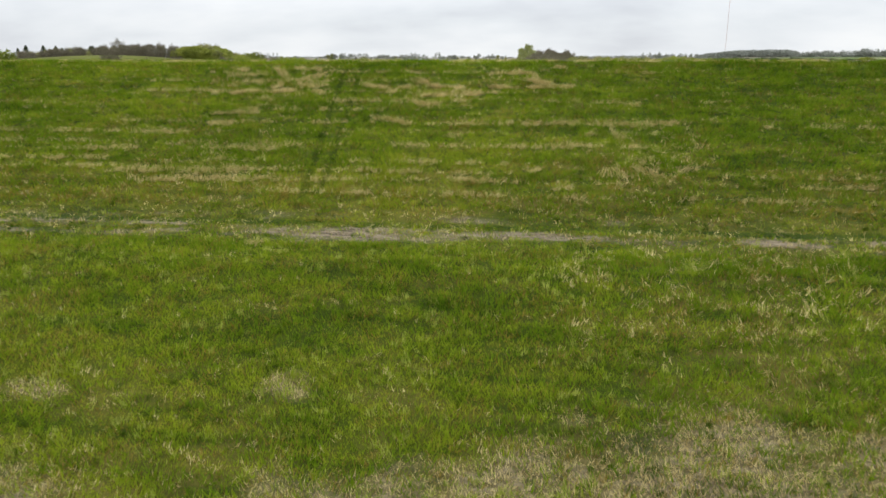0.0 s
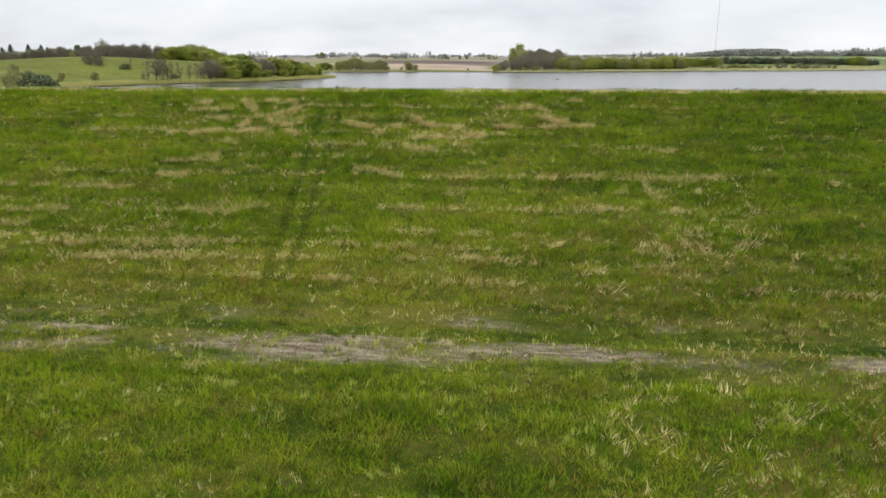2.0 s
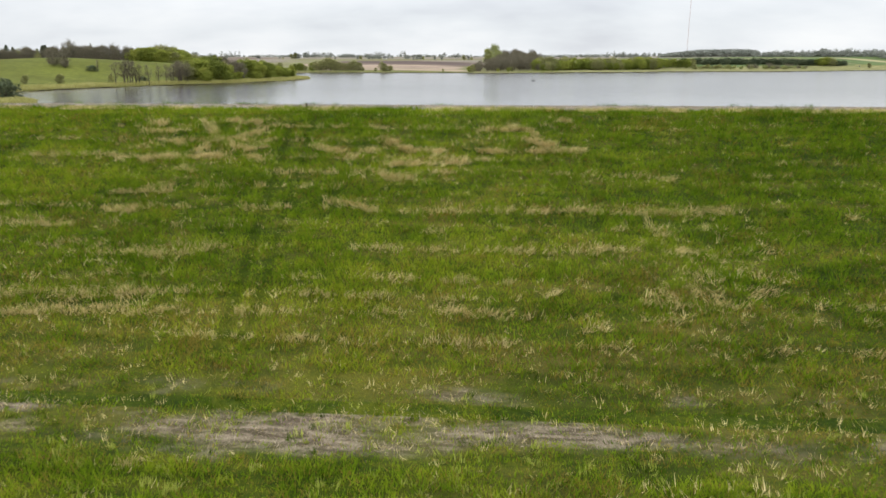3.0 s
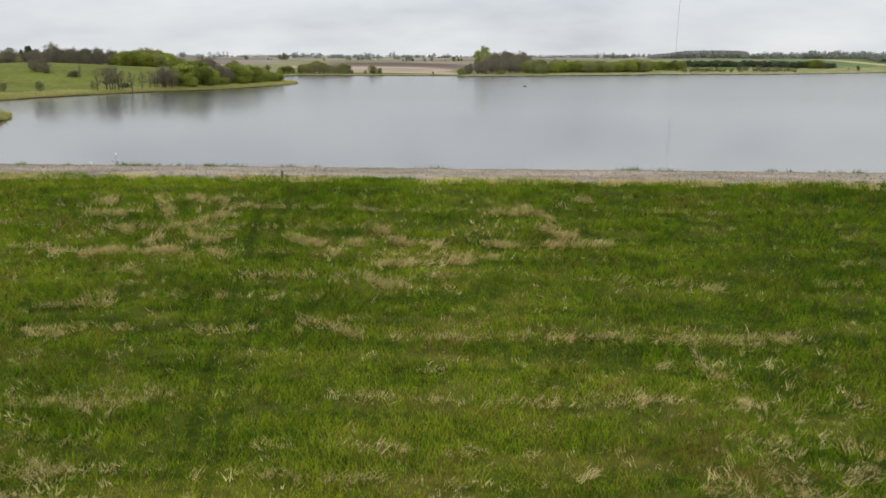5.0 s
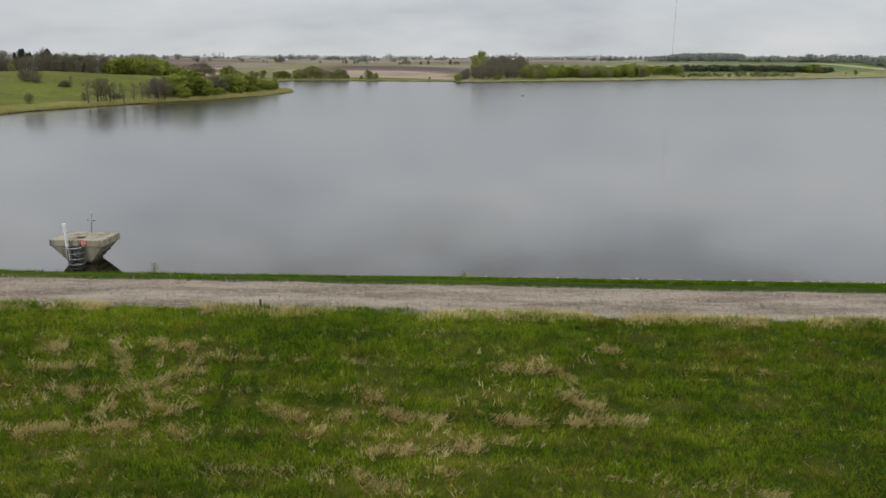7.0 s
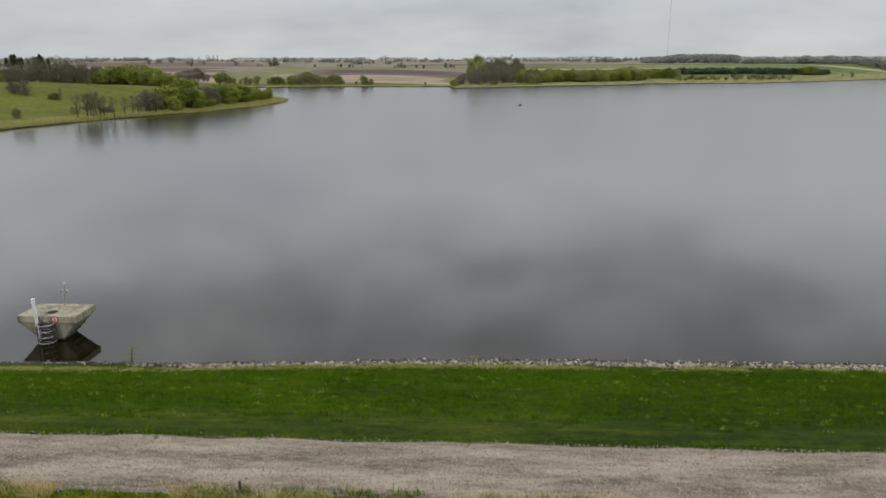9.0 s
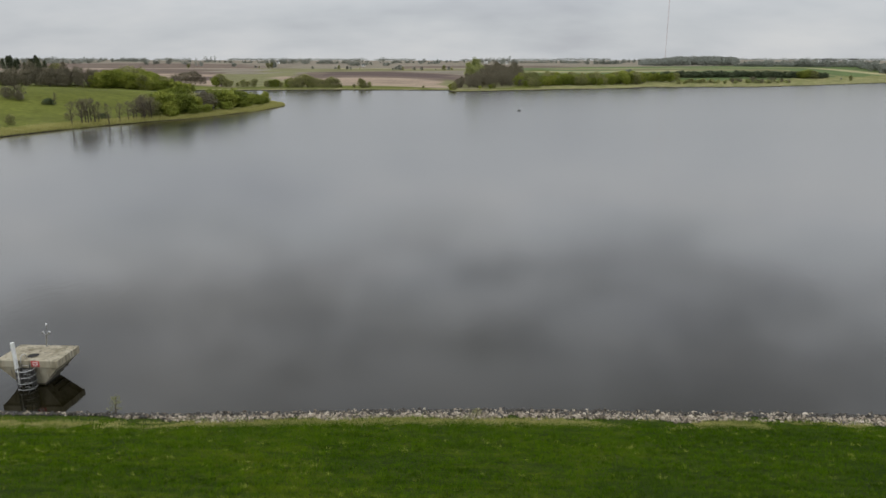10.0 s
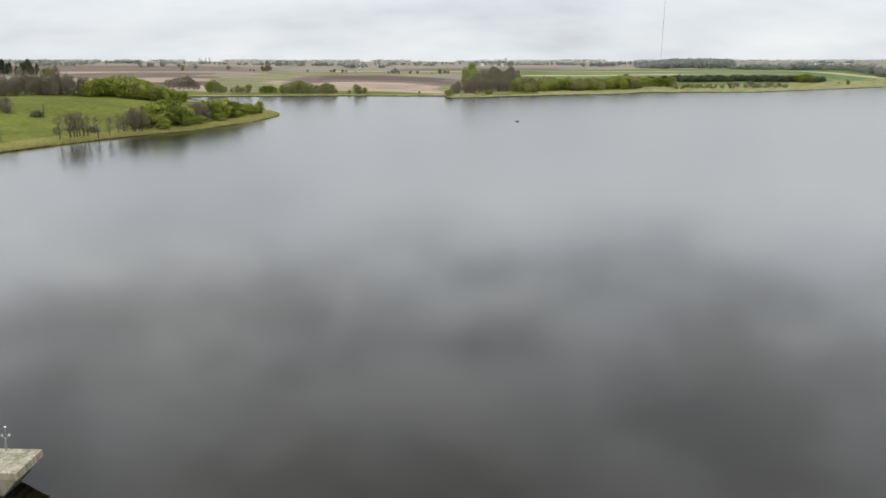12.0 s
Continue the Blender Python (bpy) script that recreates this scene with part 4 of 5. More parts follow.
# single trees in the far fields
# these carry the haze-greyed leaf colour too
hazy = [make_tree("field_tree", "tree standing alone in the fields, leaves greyed for haze", "tree", 95 + k, 7.0, 2.6, LEAF_HAZED, 2200, 0.26, 1.2, 400, 0.12, 12) for k in range(2)]
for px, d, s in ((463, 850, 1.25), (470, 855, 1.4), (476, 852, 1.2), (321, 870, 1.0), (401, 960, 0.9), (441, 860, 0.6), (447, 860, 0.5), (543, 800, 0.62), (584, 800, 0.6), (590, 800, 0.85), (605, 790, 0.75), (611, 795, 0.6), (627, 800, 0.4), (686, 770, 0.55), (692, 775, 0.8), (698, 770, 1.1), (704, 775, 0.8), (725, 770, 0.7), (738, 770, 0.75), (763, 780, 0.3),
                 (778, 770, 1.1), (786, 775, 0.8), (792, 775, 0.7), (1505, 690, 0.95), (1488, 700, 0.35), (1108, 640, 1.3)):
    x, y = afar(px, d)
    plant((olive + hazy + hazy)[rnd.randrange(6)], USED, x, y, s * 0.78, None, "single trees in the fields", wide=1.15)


# ---- guyed mast behind the hill ----
def make_mast():
    x, y = afar(1168, 2300)
    z = float(ground_height(np.array([x]), np.array([y]))[0])
    t = tagged(new("radio_mast"), "tall thin guyed lattice mast on the skyline", "radio mast")
    t.location = (x, y, z - 1)
    h = 330
    for k in range(3):
        a = k * 2.094
        c, s = 0.95 * math.cos(a), 0.95 * math.sin(a)
        part("leg", rod(bmesh.new(), (c, s, 0), (c, s, h), 0.15, None, 6), MAST_RED, t)
    bm = bmesh.new()
    for k in range(80):
        z0 = k * h / 80
        for i in range(3):
            a, b = i * 2.094, (i + 1) * 2.094
            rod(bm, (0.95 * math.cos(a), 0.95 * math.sin(a), z0), (0.95 * math.cos(b), 0.95 * math.sin(b), z0 + h / 80), 0.07, None, 4)
    part("bracing", bm, MAST_RED, t)
    return t


make_mast()


# ---- farm buildings on the skyline ----
def make_house(px, d, w, l, h, name="farmhouse", label="white farmhouse with a dark roof among trees"):
    x, y = afar(px, d)
    z = float(ground_height(np.array([x]), np.array([y]))[0])
    t = tagged(new(name), label, "house")
    t.location = (x, y, z - 0.3)
    part("wall", box(bmesh.new(), 0, 0, h / 2, w, l, h), WHITE_PAINT, t)
    bm = bmesh.new()
    loft(bm, [[(-w / 2 - 0.4, -l / 2 - 0.4, h), (w / 2 + 0.4, -l / 2 - 0.4, h), (0, -l / 2 - 0.4, h + l * 0.35)], [(-w / 2 - 0.4, l / 2 + 0.4, h), (w / 2 + 0.4, l / 2 + 0.4, h), (0, l / 2 + 0.4, h + l * 0.35)]])
    part("roof", bm, ROOFING, t)
    for k in (-1, 1):
        part("window", box(bmesh.new(), k * w * 0.25, -l / 2 - 0.03, h * 0.55, 1.1, 0.1, 1.5), BLACK_GAP, t)
    return t


for px, d, w, l, h in ((1453, 1120, 18, 8, 4.5), (1468, 1140, 10, 7, 4), (1501, 1120, 13, 7, 4.5), (852, 1360, 7, 6, 5), (876, 1345, 4, 5, 4), (889, 1350, 4, 5, 5), (482, 1230, 4, 5, 3.5), (634, 1110, 5, 5, 2.5)):
    make_house(px, d, w, l, h)


# ---- buoy on the lake ----
def make_buoy():
    t = tagged(new("buoy"), "small dark marker float on the open water", "buoy")
    t.location = (19.8, 262, 0)
    bm = bmesh.new()
    loft(bm, [[(r * math.cos(a * 0.524), r * math.sin(a * 0.524), z) for a in range(12)] for r, z in ((0.6, -0.2), (0.85, 0.0), (0.8, 0.18), (0.35, 0.28), (0.14, 0.4), (0.1, 0.5))])
    part("float", bm, DARK_STEEL, t, "", True)
    return t


make_buoy()


def make_stake(x, y, h):
    t = tagged(new("stake"), "short dark wooden stake beside the lane", "stake")
    t.location = (x, y, float(np.interp(y, PROFILE_Y, PROFILE_Z)) - 0.05)
    bm = box(bmesh.new(), 0, 0, h / 2, 0.06, 0.06, h, 0.006)
    part("post", bm, BARK, t)
    return t


make_stake(-2.57, 0.35, 0.32)

# ---- riprap along the waterline ----
def stone_mesh(seed):
    bm = bmesh.new()
    bmesh.ops.create_icosphere(bm, subdivisions=1, radius=1)
    r = random.Random(seed)
    for v in bm.verts:
        v.co *= r.uniform(0.65, 1.15)
        v.co.z *= 0.7
    me = bpy.data.meshes.new("stone")
    bm.to_mesh(me)
    bm.free()
    me.materials.append(STONE)
    return me


riprap = tagged(new("riprap"), "band of broken pale limestone along the waterline", "riprap")
stones = [stone_mesh(100 + k) for k in range(8)]
wet = [s.copy() for s in stones]
for s in wet:
    s.materials[0] = WET_AND_GAP_STONE
loose = []
for k in range(15000):
    x = rnd.uniform(-25, 34)
    f = rnd.random()
    y = float(waterline(x)) - 2.7 * f + 0.4 + rnd.uniform(-0.1, 0.1)
    if value_noise(np.array([x * 0.35]), np.array([y * 0.5]))[0] < 0.22 + 0.28 * (f > 0.75) + 0.3 * float(smooth(-9, -19, x)) * (f > 0.25):
        continue
    z = float(dam_height(x, y))
    r = rnd.uniform(0.05, 0.115) * (1.5 if rnd.random() < 0.12 else 1)
    m = pose(x, y, z + r * rnd.uniform(0.0, 0.6), rnd.uniform(0, 360), rnd.uniform(0, 360), rnd.uniform(0, 360)) @ Matrix.Diagonal((r, r * rnd.uniform(0.7, 1.1), r * rnd.uniform(0.7, 1), 1))
    # low stones are wet; the strewn dark ones stand for shade in the gaps
    me = (wet if z < 0.16 + 0.1 * rnd.random() and rnd.random() < 0.7 or rnd.random() < 0.17 else stones)[rnd.randrange(8)]
    if -8 < x < 10 and r > 0.105 and len(riprap.children) < 290:
        ob = new("stone", me)
        ob.parent, ob.matrix_basis = riprap, m
    else:
        loose.append((me, m))
for name, pool in (("rubble", stones), ("wet_rubble", wet)):
    V, F, base_index = [], [], 0
    for me, m in loose:
        if me in pool:
            co = np.array([v.co for v in me.vertices])
            mm = np.array(m)
            V.append(co @ mm[:3, :3].T + mm[:3, 3])
            F.append(np.array([p.vertices for p in me.polygons]) + base_index)
            base_index += len(co)
    joined = bpy.data.meshes.new(name)
    joined.from_pydata(np.concatenate(V).tolist(), [], np.concatenate(F).tolist())
    joined.materials.append(pool[0].materials[0])
    ob = new(name, joined)
    ob.parent = riprap
    ob["kind"] = "stuff"

# ---- grass ----
def bare_amount(x, y):
    band = np.exp(-((y + 17.1) / 0.85) ** 2) + 0.45 * np.exp(-((y + 16.0) / 0.25) ** 2)
    band = band * (0.72 + 0.28 * np.exp(-((x - 1.3) / 3.5) ** 2))
    lane = 1.0 * smooth(0.84, 1.24, 0.5 * value_noise(x * 0.3 + 7.4, y * 1.6 + 0.4, 3) + 0.62 * value_noise(x * 1.3 + 2, y * 4.5, 3) + 0.5 * band)
    return np.maximum(lane, bare_spots(x, y))


def bare_spots(x, y):
    best = np.full(x.shape, 9.0)
    for px, py, w, d in BARE:
        best = np.minimum(best, np.hypot((x - px) / w, (y - py) / d))
    return np.where(y > -20, 0.85, 0.6) * smooth(1.5, 0.15, best + 2.2 * (value_noise(x * 0.9, y * 1.9, 4) - 0.5))


def blades(name, x, y, h, w, lean, mat, label, heading=None, lift=0.0):
    n = len(x)
    z = dam_height(x, y) - 0.015 + lift
    b = rng.random(n) * 6.283 if heading is None else heading
    a = rng.random(n) * 6.283 if heading is None else heading + 1.571 + rng.normal(size=n) * 0.5
    root = np.stack([x, y, z], 1)
    side = np.stack([np.cos(a) * w, np.sin(a) * w, np.zeros(n)], 1)
    tip = root + np.stack([np.cos(b) * lean * h, np.sin(b) * lean * h, h * np.sqrt(np.maximum(0.05, 1 - np.minimum(lean, 0.97) ** 2))], 1)
    ob = new(name, triangle_mesh(name, np.stack([root - side, root + side, tip], 1), [mat]))
    return tagged(ob, label, "grass", kind="stuff")


def in_sight(x, y):
    """The stretch of the slope that the flight passes over, a wedge that opens towards the crest."""
    out = np.abs(x - 4.5) - (9.5 + 0.72 * (np.maximum(y, -31) + 31))
    out = np.maximum(out, (-30.5 - y) * 1.4) + 5 * (value_noise(x * 0.25, y * 0.25, 3) - 0.4)
    return rng.random(x.shape) < 0.06 + 0.94 * smooth(13, 0, out) ** 1.6


def scatter(n, x0, x1, y0, y1):
    return rng.uniform(x0, x1, n), rng.uniform(y0, y1, n)


# straw left lying by the mower: short paths on the slope, foot, middle and top, then the tangles below the crest
STREAKS = [((0.07, -7.9), (0.6, -8.0), (1.2, -8.2), (1.9, -8.55)), ((2.3, -8.5), (2.75, -8.5)), ((3.7, -8.5), (4.7, -8.45)), ((6.3, -8.4), (7.0, -8.4)), ((7.4, -8.3), (8.4, -8.2)), ((9.55, -8.25), (12.4, -8.25)),
           ((9.9, -8.4), (9.85, -9.0), (10.1, -9.6)), ((8.8, -9.4), (9.1, -9.2)), ((7.8, -10.35), (9.4, -10.3)), ((9.65, -10.3), (10.55, -10.35), (11.4, -10.85)), ((12.6, -9.1), (12.95, -9.4))]
FOOT_STREAKS = [((10.3, -11.2), (10.6, -11.55)), ((10.8, -11.4), (11.2, -11.45)), ((10.4, -11.7), (10.5, -12.25)), ((9.75, -12.1), (9.75, -12.5)), ((10.9, -12.2), (11.05, -12.9)), ((11.8, -12.15), (12.5, -12.1)), ((4.2, -13.15), (4.7, -13.1)), ((5.0, -13.15), (5.95, -13.05)),
                ((-0.95, -13.4), (-0.7, -13.3)), ((-6.1, -10.95), (-2.9, -10.9)), ((-4.0, -12.1), (-3.55, -11.75)), ((-9.0, -12.95), (-3.6, -12.7)), ((-7.6, -13.65), (-2.1, -13.4)), ((6.6, -12.35), (7.0, -12.3)), ((7.5, -13.75), (8.1, -13.65)), ((-1.45, -18.7), (-0.8, -18.6)), ((-12.0, -11.15), (-8.7, -11.05))]
ARCS = [((1.2, -3.55), (1.5, -3.7), (1.95, -4.15), (2.4, -4.45), (3.0, -4.45), (3.55, -4.5)), ((1.75, -5.45), (2.4, -5.35), (3.3, -5.4)), ((1.1, -5.9), (1.7, -6.15), (2.0, -6.3), (2.6, -6.3)), ((-1.2, -4.1), (-0.75, -4.4), (0.0, -4.65)), ((0.55, -4.45), (1.15, -4.5)), ((0.2, -5.05), (0.75, -4.8)), ((3.7, -5.4), (4.4, -5.25)),
        ((4.9, -2.6), (5.6, -2.7), (6.3, -2.55), (6.65, -2.75)), ((6.45, -2.55), (6.8, -3.0), (6.9, -3.4)), ((6.3, -3.5), (6.7, -3.65), (7.05, -3.95), (7.4, -3.9)), ((4.65, -4.45), (5.95, -4.5)), ((6.5, -4.4), (8.5, -4.3)), ((7.7, -1.8), (8.15, -1.8)), ((10.6, -6.25), (11.2, -6.35))]
TANGLE = [((-8.1, -2.05), (-7.5, -2.35), (-7.6, -2.05)), ((-8.1, -3.0), (-7.2, -3.0), (-6.3, -2.8)), ((-6.15, -1.95), (-5.7, -2.45), (-5.1, -3.3), (-4.75, -3.8)), ((-4.7, -3.8), (-4.25, -3.55), (-3.9, -3.2), (-3.45, -3.05)), ((-5.2, -1.95), (-4.7, -1.9)), ((-4.7, -2.4), (-4.3, -2.15), (-3.75, -2.05)),
          ((-4.4, -3.95), (-3.65, -4.5), (-2.9, -4.2)), ((-6.45, -3.85), (-5.95, -4.25)), ((-5.4, -4.6), (-5.05, -4.35)), ((-7.2, -5.25), (-6.15, -5.05), (-5.8, -5.2)), ((-5.35, -5.1), (-4.2, -4.95)), ((-5.35, -5.8), (-4.95, -6.15)), ((-3.4, -4.95), (-2.65, -5.25)), ((-7.0, -7.6), (-5.15, -7.4)), ((-6.9, -8.6), (-5.6, -8.7))]
# two wheel tracks that run up the slope
TRACKS = [((-2.5, -1.9), (-1.85, -7.8), (-1.35, -11.2), (-0.9, -15.0)), ((-1.75, -1.9), (-1.2, -6.6), (-0.72, -11.2), (-0.35, -14.6)), ((7.0, -2.4), (6.2, -7.0), (5.9, -9.0))]


def track_amount(x, y):
    out = np.zeros(x.shape)
    for path, width, depth in zip(TRACKS, (0.15, 0.12, 0.1), (0.85, 0.7, 0.45)):
        ys = [p[1] for p in path][::-1]
        mid = np.interp(y, ys, [p[0] for p in path][::-1]) + 0.12 * (value_noise(y * 0.9, y * 0 + path[0][0], 2) - 0.5)
        inside = smooth(ys[0] - 0.8, ys[0] + 0.3, y) * smooth(ys[-1] + 0.5, ys[-1] - 0.3, y)
        out = np.maximum(out, depth * inside * smooth(1.5, 0.6, np.abs(x - mid) / width))
    return out


def straw_amount(x, y):
    rows = np.abs(((y + 0.3 * (value_noise(x * 0.2, y * 0) - 0.5)) / 1.4 + 0.12) % 1 - 0.5) * 1.4
    rows = smooth(0.2, 0.03, rows) * smooth(0.3, 0.56, value_noise(x * 0.5 + 40, np.floor(y / 1.4) * 3.7, 3))
    rows = rows * (y > -15) * (y < -1.5)
    clump = smooth(0.5, 0.64, value_noise(x * 0.5 + 9, y * 2.6 + 3, 4)) * (0.35 + value_noise(x * 0.13, y * 0.13, 2))
    foot = smooth(-12, -14.5, y) * smooth(-18.6, -17.2, y)
    right = smooth(6, 10, x) * smooth(-17.5, -19, y) * smooth(0.42, 0.6, value_noise(x * 1.1, y * 1.5 + 8, 3))
    low = smooth(-22.5, -26.5, y - 0.12 * (x - 9)) * smooth(0.35, 0.6, value_noise(x * 0.8 + 3, y * 1.2, 3))
    return np.clip(0.02 + 0.34 * clump + 0.34 * rows + 0.12 * foot + 0.34 * right + 0.5 * low, 0, 1) * (1 - 0.8 * track_amount(x, y))


def tufts(cx, cy, low, high, radius):
    """Blade roots gathered in tufts round the given spots."""
    count = rng.integers(low, high, len(cx))
    i = np.repeat(np.arange(len(cx)), count)
    a, r = rng.random(len(i)) * 6.283, radius * np.sqrt(rng.random(len(i))) * rng.uniform(0.5, 1.3, len(cx))[i]
    return cx[i] + 1.4 * r * np.cos(a), cy[i] + r * np.sin(a), i


# close turf under the blades
TX, TY = np.meshgrid(np.linspace(-40, 50, 431), np.linspace(-31.6, 0.0, 180))
rim = smooth(-39, -28, TX) * smooth(49, 38, TX) * smooth(-31.6, -29, TY)
turf = new("turf", grid_mesh("turf", TX, TY, dam_height(TX, TY) + 0.012, [DAM_GROUND]))
tagged(turf, "close turf with bare soil showing through in a worn strip", "ground", kind="structure")
for name, value in (("bare", bare_amount(TX, TY) * rim * np.where(TY < -20, 0.85, 1)), ("dry", np.clip(1.6 * straw_amount(TX, TY) + 1.5 * bare_amount(TX, TY) * (TY < -20), 0, 1) * rim)):
    turf.data.attributes.new(name, "FLOAT", "POINT").data.foreach_set("value", value.astype(np.float32).ravel())

x, y = scatter(3100000, -50, 60, -44, 0.1)
keep = in_sight(x, y)
x, y = x[keep], y[keep]
tuft = 0.55 * value_noise(x * 4.5, y * 6.0, 3) + 0.45 * value_noise(x * 1.5 + 11, y * 2.4 + 4, 2)
keep = rng.random(len(x)) > np.maximum(bare_amount(x, y) * 0.88, 0.3 * track_amount(x, y))
x, y, tuft = x[keep], y[keep], tuft[keep]
n = len(x)
h = (0.09 + 0.15 * rng.random(n)) * (0.55 + 1.0 * smooth(0.34, 0.66, tuft)) * (1 - 0.5 * track_amount(x, y)) * (1 - 0.45 * ((y < -15.5) & (y > -18.5)))
thatch = rng.random(n) < 0.15 + 0.44 * smooth(0.48, 0.66, value_noise(x * 1.3 + 21, y * 2.2 + 8, 4)) * (0.4 + value_noise(x * 0.2, y * 0.25, 2)) + 0.3 * smooth(-11, -14, y) * smooth(-19, -17, y)
g = ~thatch
blades("grass", x[g], y[g], h[g], 0.009 + 0.010 * rng.random(g.sum()), 0.3 + 0.5 * rng.random(g.sum()), BLADE_GREEN, "long green grass on the dam's outer slope")
blades("brown_thatch", x[thatch], y[thatch], h[thatch] * 0.85, 0.007 + 0.008 * rng.random(thatch.sum()), 0.45 + 0.45 * rng.random(thatch.sum()), BLADE_THATCH, "olive-brown old grass among the green")

def combed(cx, cy, low, high, radius, along=None):
    """Tufts of straw that lie over to one side each, with where they lean."""
    x, y, i = tufts(cx, cy, low, high, radius)
    lie = (rng.random(len(cx)) * 6.283 if along is None else along + rng.normal(size=len(cx)) * 0.7)[i]
    return x, y, lie + rng.normal(size=len(x)) * 0.45


# tussocks that stand out of the sward, pale and dark
for name, count, mat, tall, label in (("pale_tussocks", 26000, BLADE_PALE, 0.17, "pale green tussocks in the long grass"), ("dark_tussocks", 26000, BLADE_DARK, 0.15, "dark green tussocks in the long grass")):
    cx_, cy_ = scatter(count, -40, 50, -33, -0.4)
    clumped = value_noise(cx_ * 0.9 + (7 if mat is BLADE_PALE else 31), cy_ * 1.3, 3)
    keep = in_sight(cx_, cy_) & (rng.random(len(cx_)) < smooth(0.35, 0.65, clumped) * (0.55 if mat is BLADE_DARK else 0.12 + 0.75 * smooth(-15, -20, cy_)))
    x, y, lie = combed(cx_[keep], cy_[keep], 6, 22, 0.08)
    blades(name, x, y, tall * (0.6 + 0.8 * rng.random(len(x))), 0.007 + 0.006 * rng.random(len(x)), 0.25 + 0.5 * rng.random(len(x)), mat, label, lie)
cx_, cy_ = scatter(170000, -50, 60, -38, -0.3)
keep = in_sight(cx_, cy_) & (rng.random(len(cx_)) < straw_amount(cx_, cy_))
sx, sy, sd = combed(cx_[keep], cy_[keep], 2, 8, 0.07)
px_, py_, pd_ = [], [], []
for group, per in ((STREAKS, 46), (FOOT_STREAKS, 46), (ARCS, 110), (TANGLE, 96)):
    for path in group:
        for (ax, ay), (bx, by) in zip(path, path[1:]):
            L = math.hypot(bx - ax, by - ay)
            m = int(per * L) + 5
            f = rng.random(m)
            lump = value_noise(f * L * 3.0 + 5 * ay, f * 0 + ax, 2)
            keep = rng.random(m) < 0.25 + 0.9 * smooth(0.3, 0.65, lump)
            spread = 0.03 + 0.09 * lump
            px_.append((ax + (bx - ax) * f + rng.normal(size=m) * spread)[keep])
            py_.append((ay + (by - ay) * f + rng.normal(size=m) * spread + 0.24 * (value_noise(f * L * 2 + ay, f * 0 + ax, 2) - 0.5))[keep])
            pd_.append(np.full(keep.sum(), math.atan2(by - ay, bx - ax) - 0.9))
for x0, x1, y0, y1, m in ((-8.8, -2.6, -5.6, -1.7, 150), (4.3, 7.8, -4.6, -1.9, 60), (0.2, 4.4, -6.8, -3.4, 50), (9.2, 13.4, -13.2, -8.0, 110), (-8.0, -2.2, -14.2, -10.6, 130), (7.4, 15.0, -22.6, -18.6, 200)):
    ax, ay = scatter(m * 3, x0, x1, y0, y1)
    keep = value_noise(ax * 1.7 + x0, ay * 2.6 + y0, 3) > 0.54
    px_.append(ax[keep])
    py_.append(ay[keep])
    pd_.append(rng.random(keep.sum()) * 6.283)
for row, x0, x1 in ((-2.5, -10, 14), (-3.7, -13, 3), (-5.0, -15, 8), (-6.1, -4, 16), (-7.1, -17, 3), (-8.4, -18, 22), (-9.5, -20, 6), (-10.5, -20, 24), (-11.9, -22, 8), (-12.6, -22, 22), (-13.3, -24, 26), (-14.3, -6, 26)):
    m = int(46 * (x1 - x0))
    ax = rng.uniform(x0, x1, m)
    keep = rng.random(m) < 0.75 * smooth(0.3, 0.6, value_noise(ax * 2.6, ax * 0 + row, 3)) * smooth(0.36, 0.66, value_noise(ax * 0.45 + 9 * row, ax * 0 + row, 3)) * smooth(x0, x0 + 3, ax) * smooth(x1, x1 - 4, ax)
    px_.append(ax[keep])
    py_.append((row + rng.normal(size=m) * 0.08 + 0.35 * (value_noise(ax * 0.3, ax * 0 + 2 * row, 2) - 0.5))[keep])
    pd_.append(np.full(keep.sum(), -1.2))
px_, py_, pd_ = np.concatenate(px_), np.concatenate(py_), np.concatenate(pd_)
lx_, ly_, ld_ = combed(px_, py_, 3, 9, 0.085, pd_)
blades("dry_stalks", sx, sy, 0.08 + 0.14 * rng.random(len(sx)), 0.005 + 0.005 * rng.random(len(sx)), 0.45 + 0.45 * rng.random(len(sx)), BLADE_STRAW, "dry straw-coloured stalks scattered in the green", sd, 0.01)
blades("dry_grass", lx_, ly_, 0.12 + 0.18 * rng.random(len(lx_)), 0.005 + 0.006 * rng.random(len(lx_)), 0.5 + 0.42 * rng.random(len(lx_)), BLADE_STRAW, "dry straw-coloured grass lying in streaks", ld_, 0.03)
bx_, by_ = scatter(420000, -16, 30, -30, -14.6)
keep = rng.random(len(bx_)) < bare_amount(bx_, by_) * (0.5 + 3.0 * (by_ < -20))
bx_, by_ = bx_[keep], by_[keep]
low = by_ < -20
blades("straw_mat", bx_[low], by_[low], 0.06 + 0.16 * rng.random(low.sum()), 0.005 + 0.006 * rng.random(low.sum()), 0.45 + 0.5 * rng.random(low.sum()), BLADE_STRAW, "matted pale straw at the foot of the dam")
bx_, by_ = bx_[~low], by_[~low]
blades("withered_grass", bx_, by_, 0.05 + 0.12 * rng.random(len(bx_)), 0.006 + 0.006 * rng.random(len(bx_)), 0.55 + 0.4 * rng.random(len(bx_)), BLADE_GREY, "grey withered grass on the worn strip")
# wheel tracks up the slope, pressed darker grass
tx, ty = scatter(140000, -3.2, 7.6, -15.6, -1.5)
keep = rng.random(len(tx)) < track_amount(tx, ty)
tx, ty = tx[keep], ty[keep]
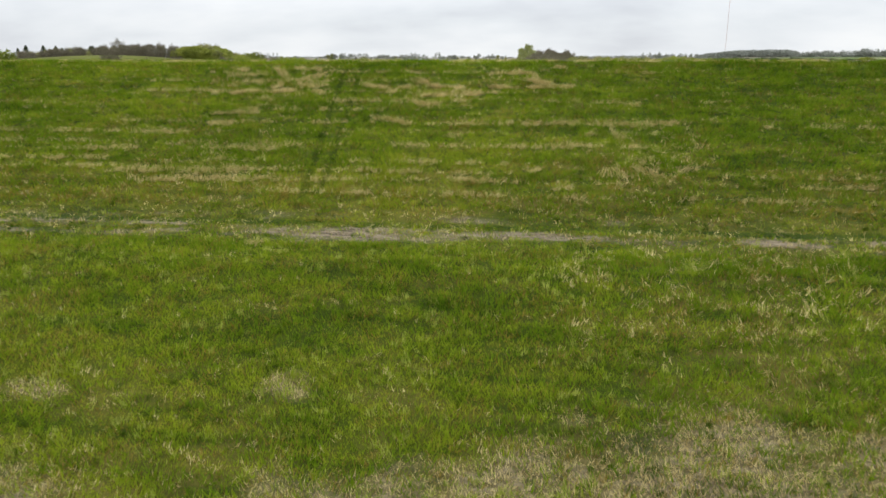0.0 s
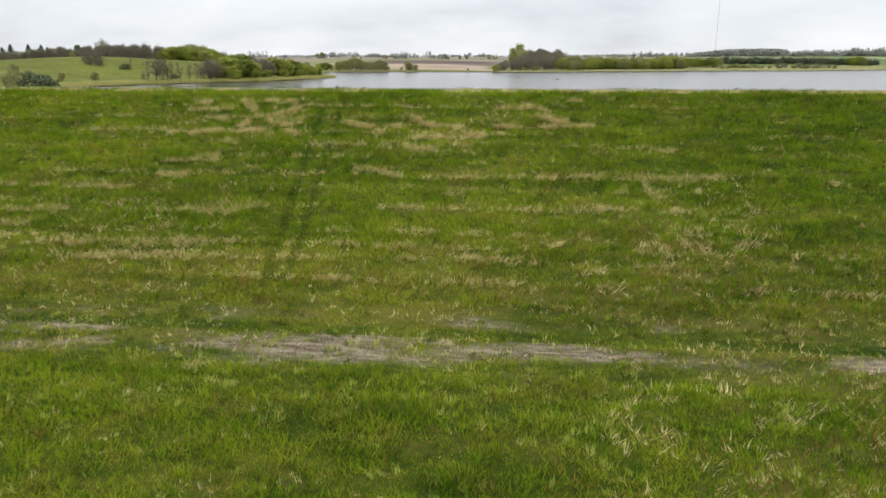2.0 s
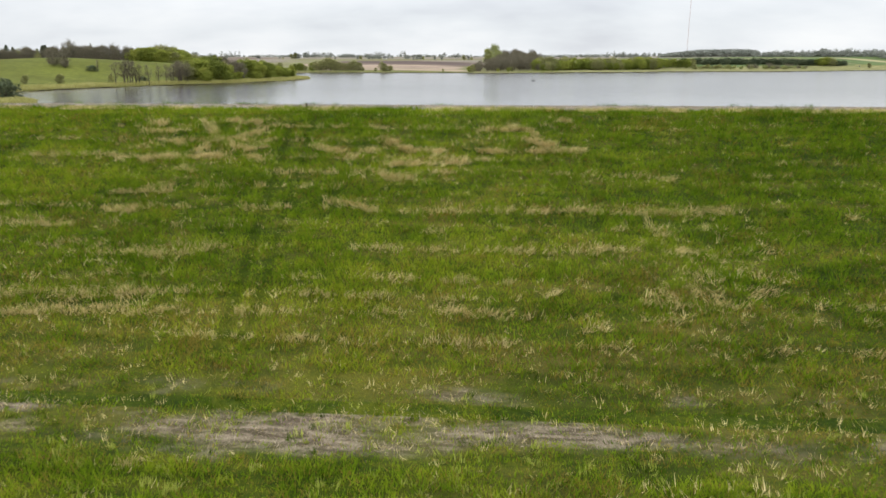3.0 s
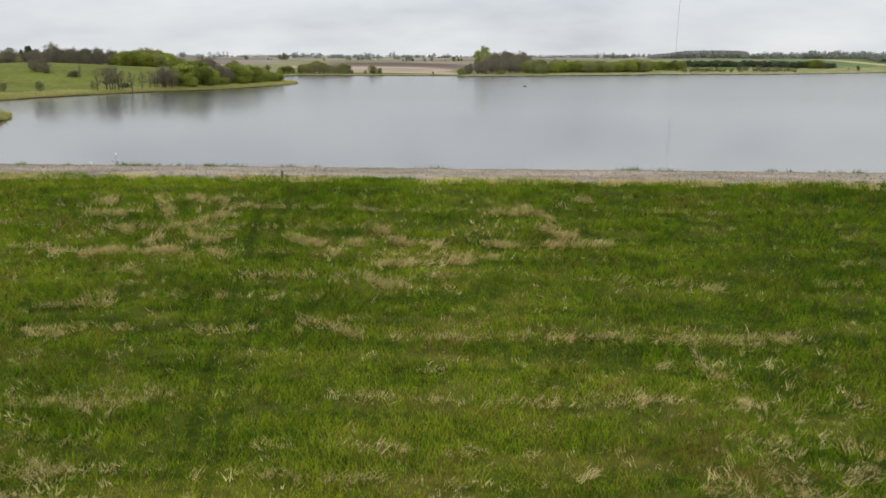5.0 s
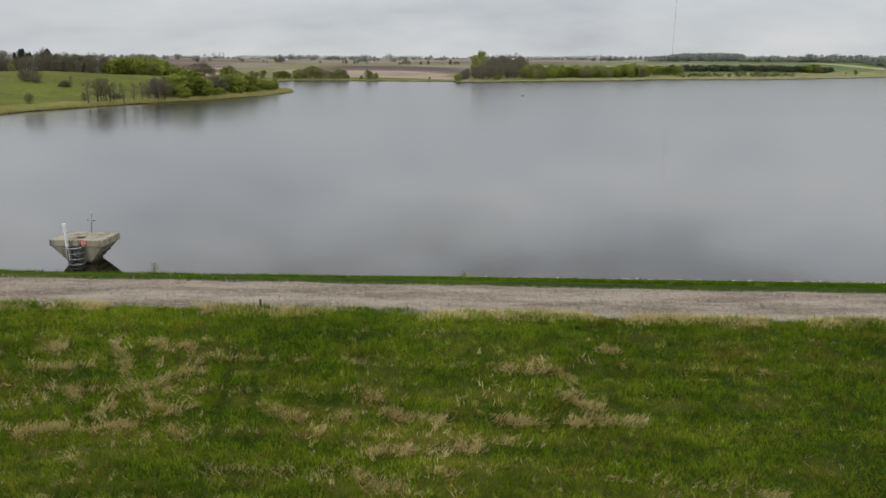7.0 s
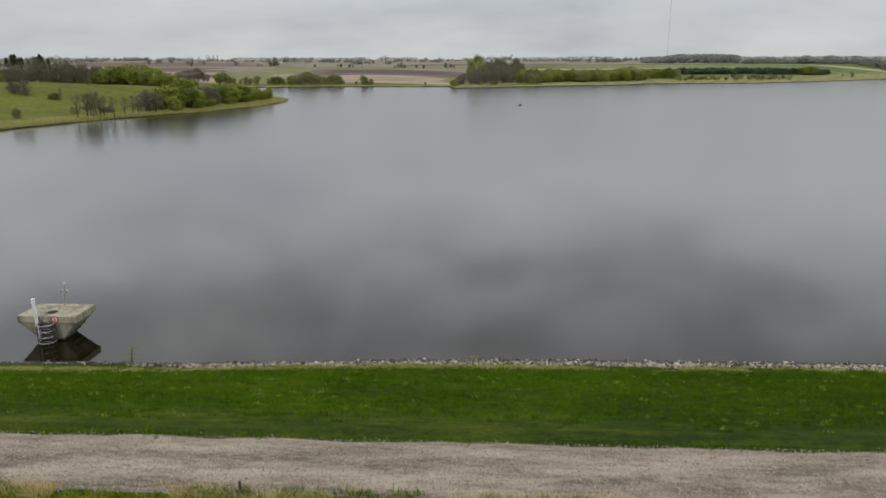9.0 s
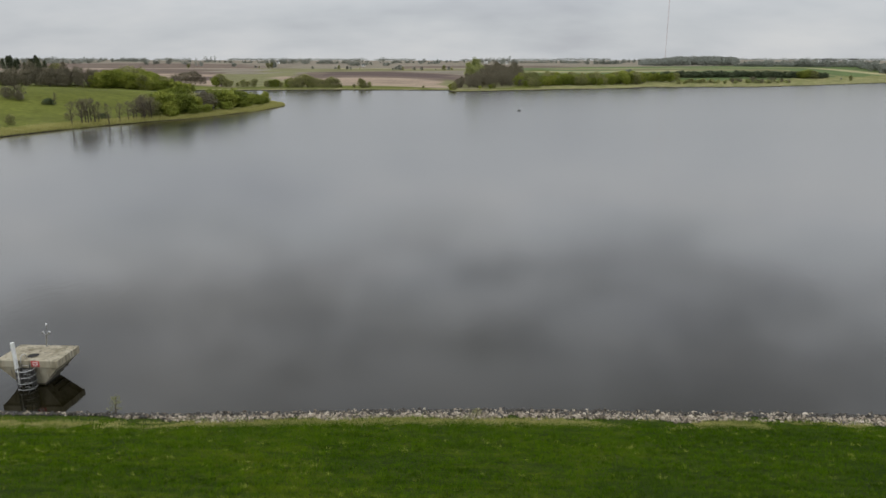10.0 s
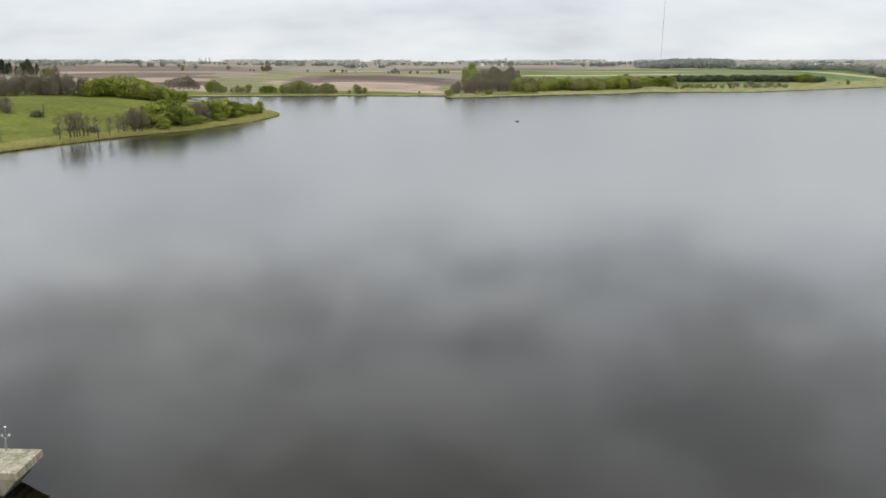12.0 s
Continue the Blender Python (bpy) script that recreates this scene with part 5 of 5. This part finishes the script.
blades("pressed_grass", tx, ty, 0.07 + 0.08 * rng.random(len(tx)), 0.009 + 0.005 * rng.random(len(tx)), 0.6 + 0.35 * rng.random(len(tx)), BLADE_DARK, "darker pressed grass in two wheel tracks")
# loose chippings on the lane
x, y = scatter(110000, -24, 34, 0.0, 3.0)
z = np.interp(y, PROFILE_Y, PROFILE_Z) + 0.03 + 0.05 * np.sin(np.clip(y / 3, 0, 1) * math.pi)
tri = rng.normal(size=(len(x), 3, 3)) * np.array([1, 1, 0.35])
tri /= np.linalg.norm(tri, axis=2)[:, :, None]
chips = new("chippings", triangle_mesh("chippings", np.stack([x, y, z], 1)[:, None, :] + tri * rng.uniform(0.012, 0.035, (len(x), 1, 1)), [STONE]))
tagged(chips, "loose pale chippings on the lane", "gravel", kind="stuff")
# mown grass between the lane and the water
x, y = scatter(640000, -36, 48, 2.9, 19.6)
keep = rng.random(len(x)) < (1 - 0.9 * smooth(-3.1, -2.1, y - waterline(x))) * smooth(-36, -25, x) * smooth(48, 37, x)
x, y = x[keep], y[keep]
by_place = value_noise(x * 2.2 + 5, y * 2.2, 4)
blades("mown_grass", x, y, (0.3 + 0.7 * smooth(4, 8, y)) * (0.06 + 0.1 * rng.random(len(x))) * (0.7 + 0.7 * smooth(0.3, 0.7, by_place)), 0.006 + 0.006 * rng.random(len(x)), 0.2 + 0.5 * rng.random(len(x)), BLADE_MOWN, "short green mown grass above the waterline")
# clumps in the mown grass, dark and fresh
for name, count, mat, label in (("dark_clumps", 4200, BLADE_DARK, "darker clumps in the mown grass"), ("fresh_clumps", 7000, BLADE_MOWN, "taller fresh green tufts in the mown grass"), ("pale_stalks", 900, BLADE_PALE, "single pale stalks in the mown grass")):
    cx_, cy_ = scatter(count, -26, 36, 4.5, 18.2)
    keep = (rng.random(count) < smooth(0.38, 0.62, value_noise(cx_ * 0.7 + len(name), cy_ * 1.4, 3))) & (cy_ < waterline(cx_) - 2.6)
    x, y, lie = combed(cx_[keep], cy_[keep], 8, 24, 0.12)
    blades(name, x, y, 0.08 + 0.13 * rng.random(len(x)), 0.007 + 0.005 * rng.random(len(x)), 0.15 + 0.45 * rng.random(len(x)), mat, label, lie)
# green tufts on the lakeward edge of the lane and among the stones
tx, ty = scatter(1500, -36, 48, -0.2, 0.35)
ux, uy = rng.uniform(-36, 48, 260), 3.05 + rng.normal(size=260) * 0.12
vx = rng.uniform(-36, 48, 700)
vy = waterline(vx) - 2.1 + rng.normal(size=700) * 0.4
wx_, wy_ = np.concatenate([tx, ux, vx]), np.concatenate([ty, uy, vy])
keep = value_noise(wx_ * 0.35 + 14, wy_ * 0.6, 3) > 0.5
gx_, gy_, _ = tufts(wx_[keep], wy_[keep], 10, 34, 0.16)
blades("edge_grass", gx_, gy_, 0.08 + 0.2 * rng.random(len(gx_)), 0.008 + 0.007 * rng.random(len(gx_)), 0.3 + 0.5 * rng.random(len(gx_)), BLADE_MOWN, "rank green grass tufts at the edges of lane and stones")
# pale weeds on both edges of the lane and above the stones
ex, ey = [], []
for cy, sd, n in ((0.05, 0.2, 80000), (3.0, 0.10, 300), (18.0, 0.42, 84000)):
    ax = rng.uniform(-36, 48, n)
    ex.append(ax)
    ey.append(cy + (waterline(ax) - 20.6) * (cy > 9) + rng.normal(size=n) * sd + 0.5 * (value_noise(ax * 0.45, ax * 0 + 2.2, 3) - 0.5))
ex, ey = np.concatenate(ex), np.concatenate(ey)
keep = value_noise(ex * 0.6 + 4, ey * 0.8, 3) > 0.42
ex, ey = ex[keep], ey[keep]
for name, pick, mat, label in (("edge_weeds", ey < 9, BLADE_STRAW, "dry weeds along the lane"), ("bank_weeds", ey > 9, BLADE_REED, "yellowish rank weeds above the stones")):
    n = pick.sum()
    blades(name, ex[pick], ey[pick], 0.06 + 0.18 * rng.random(n), 0.008 + 0.006 * rng.random(n), 0.3 + 0.5 * rng.random(n), mat, label)
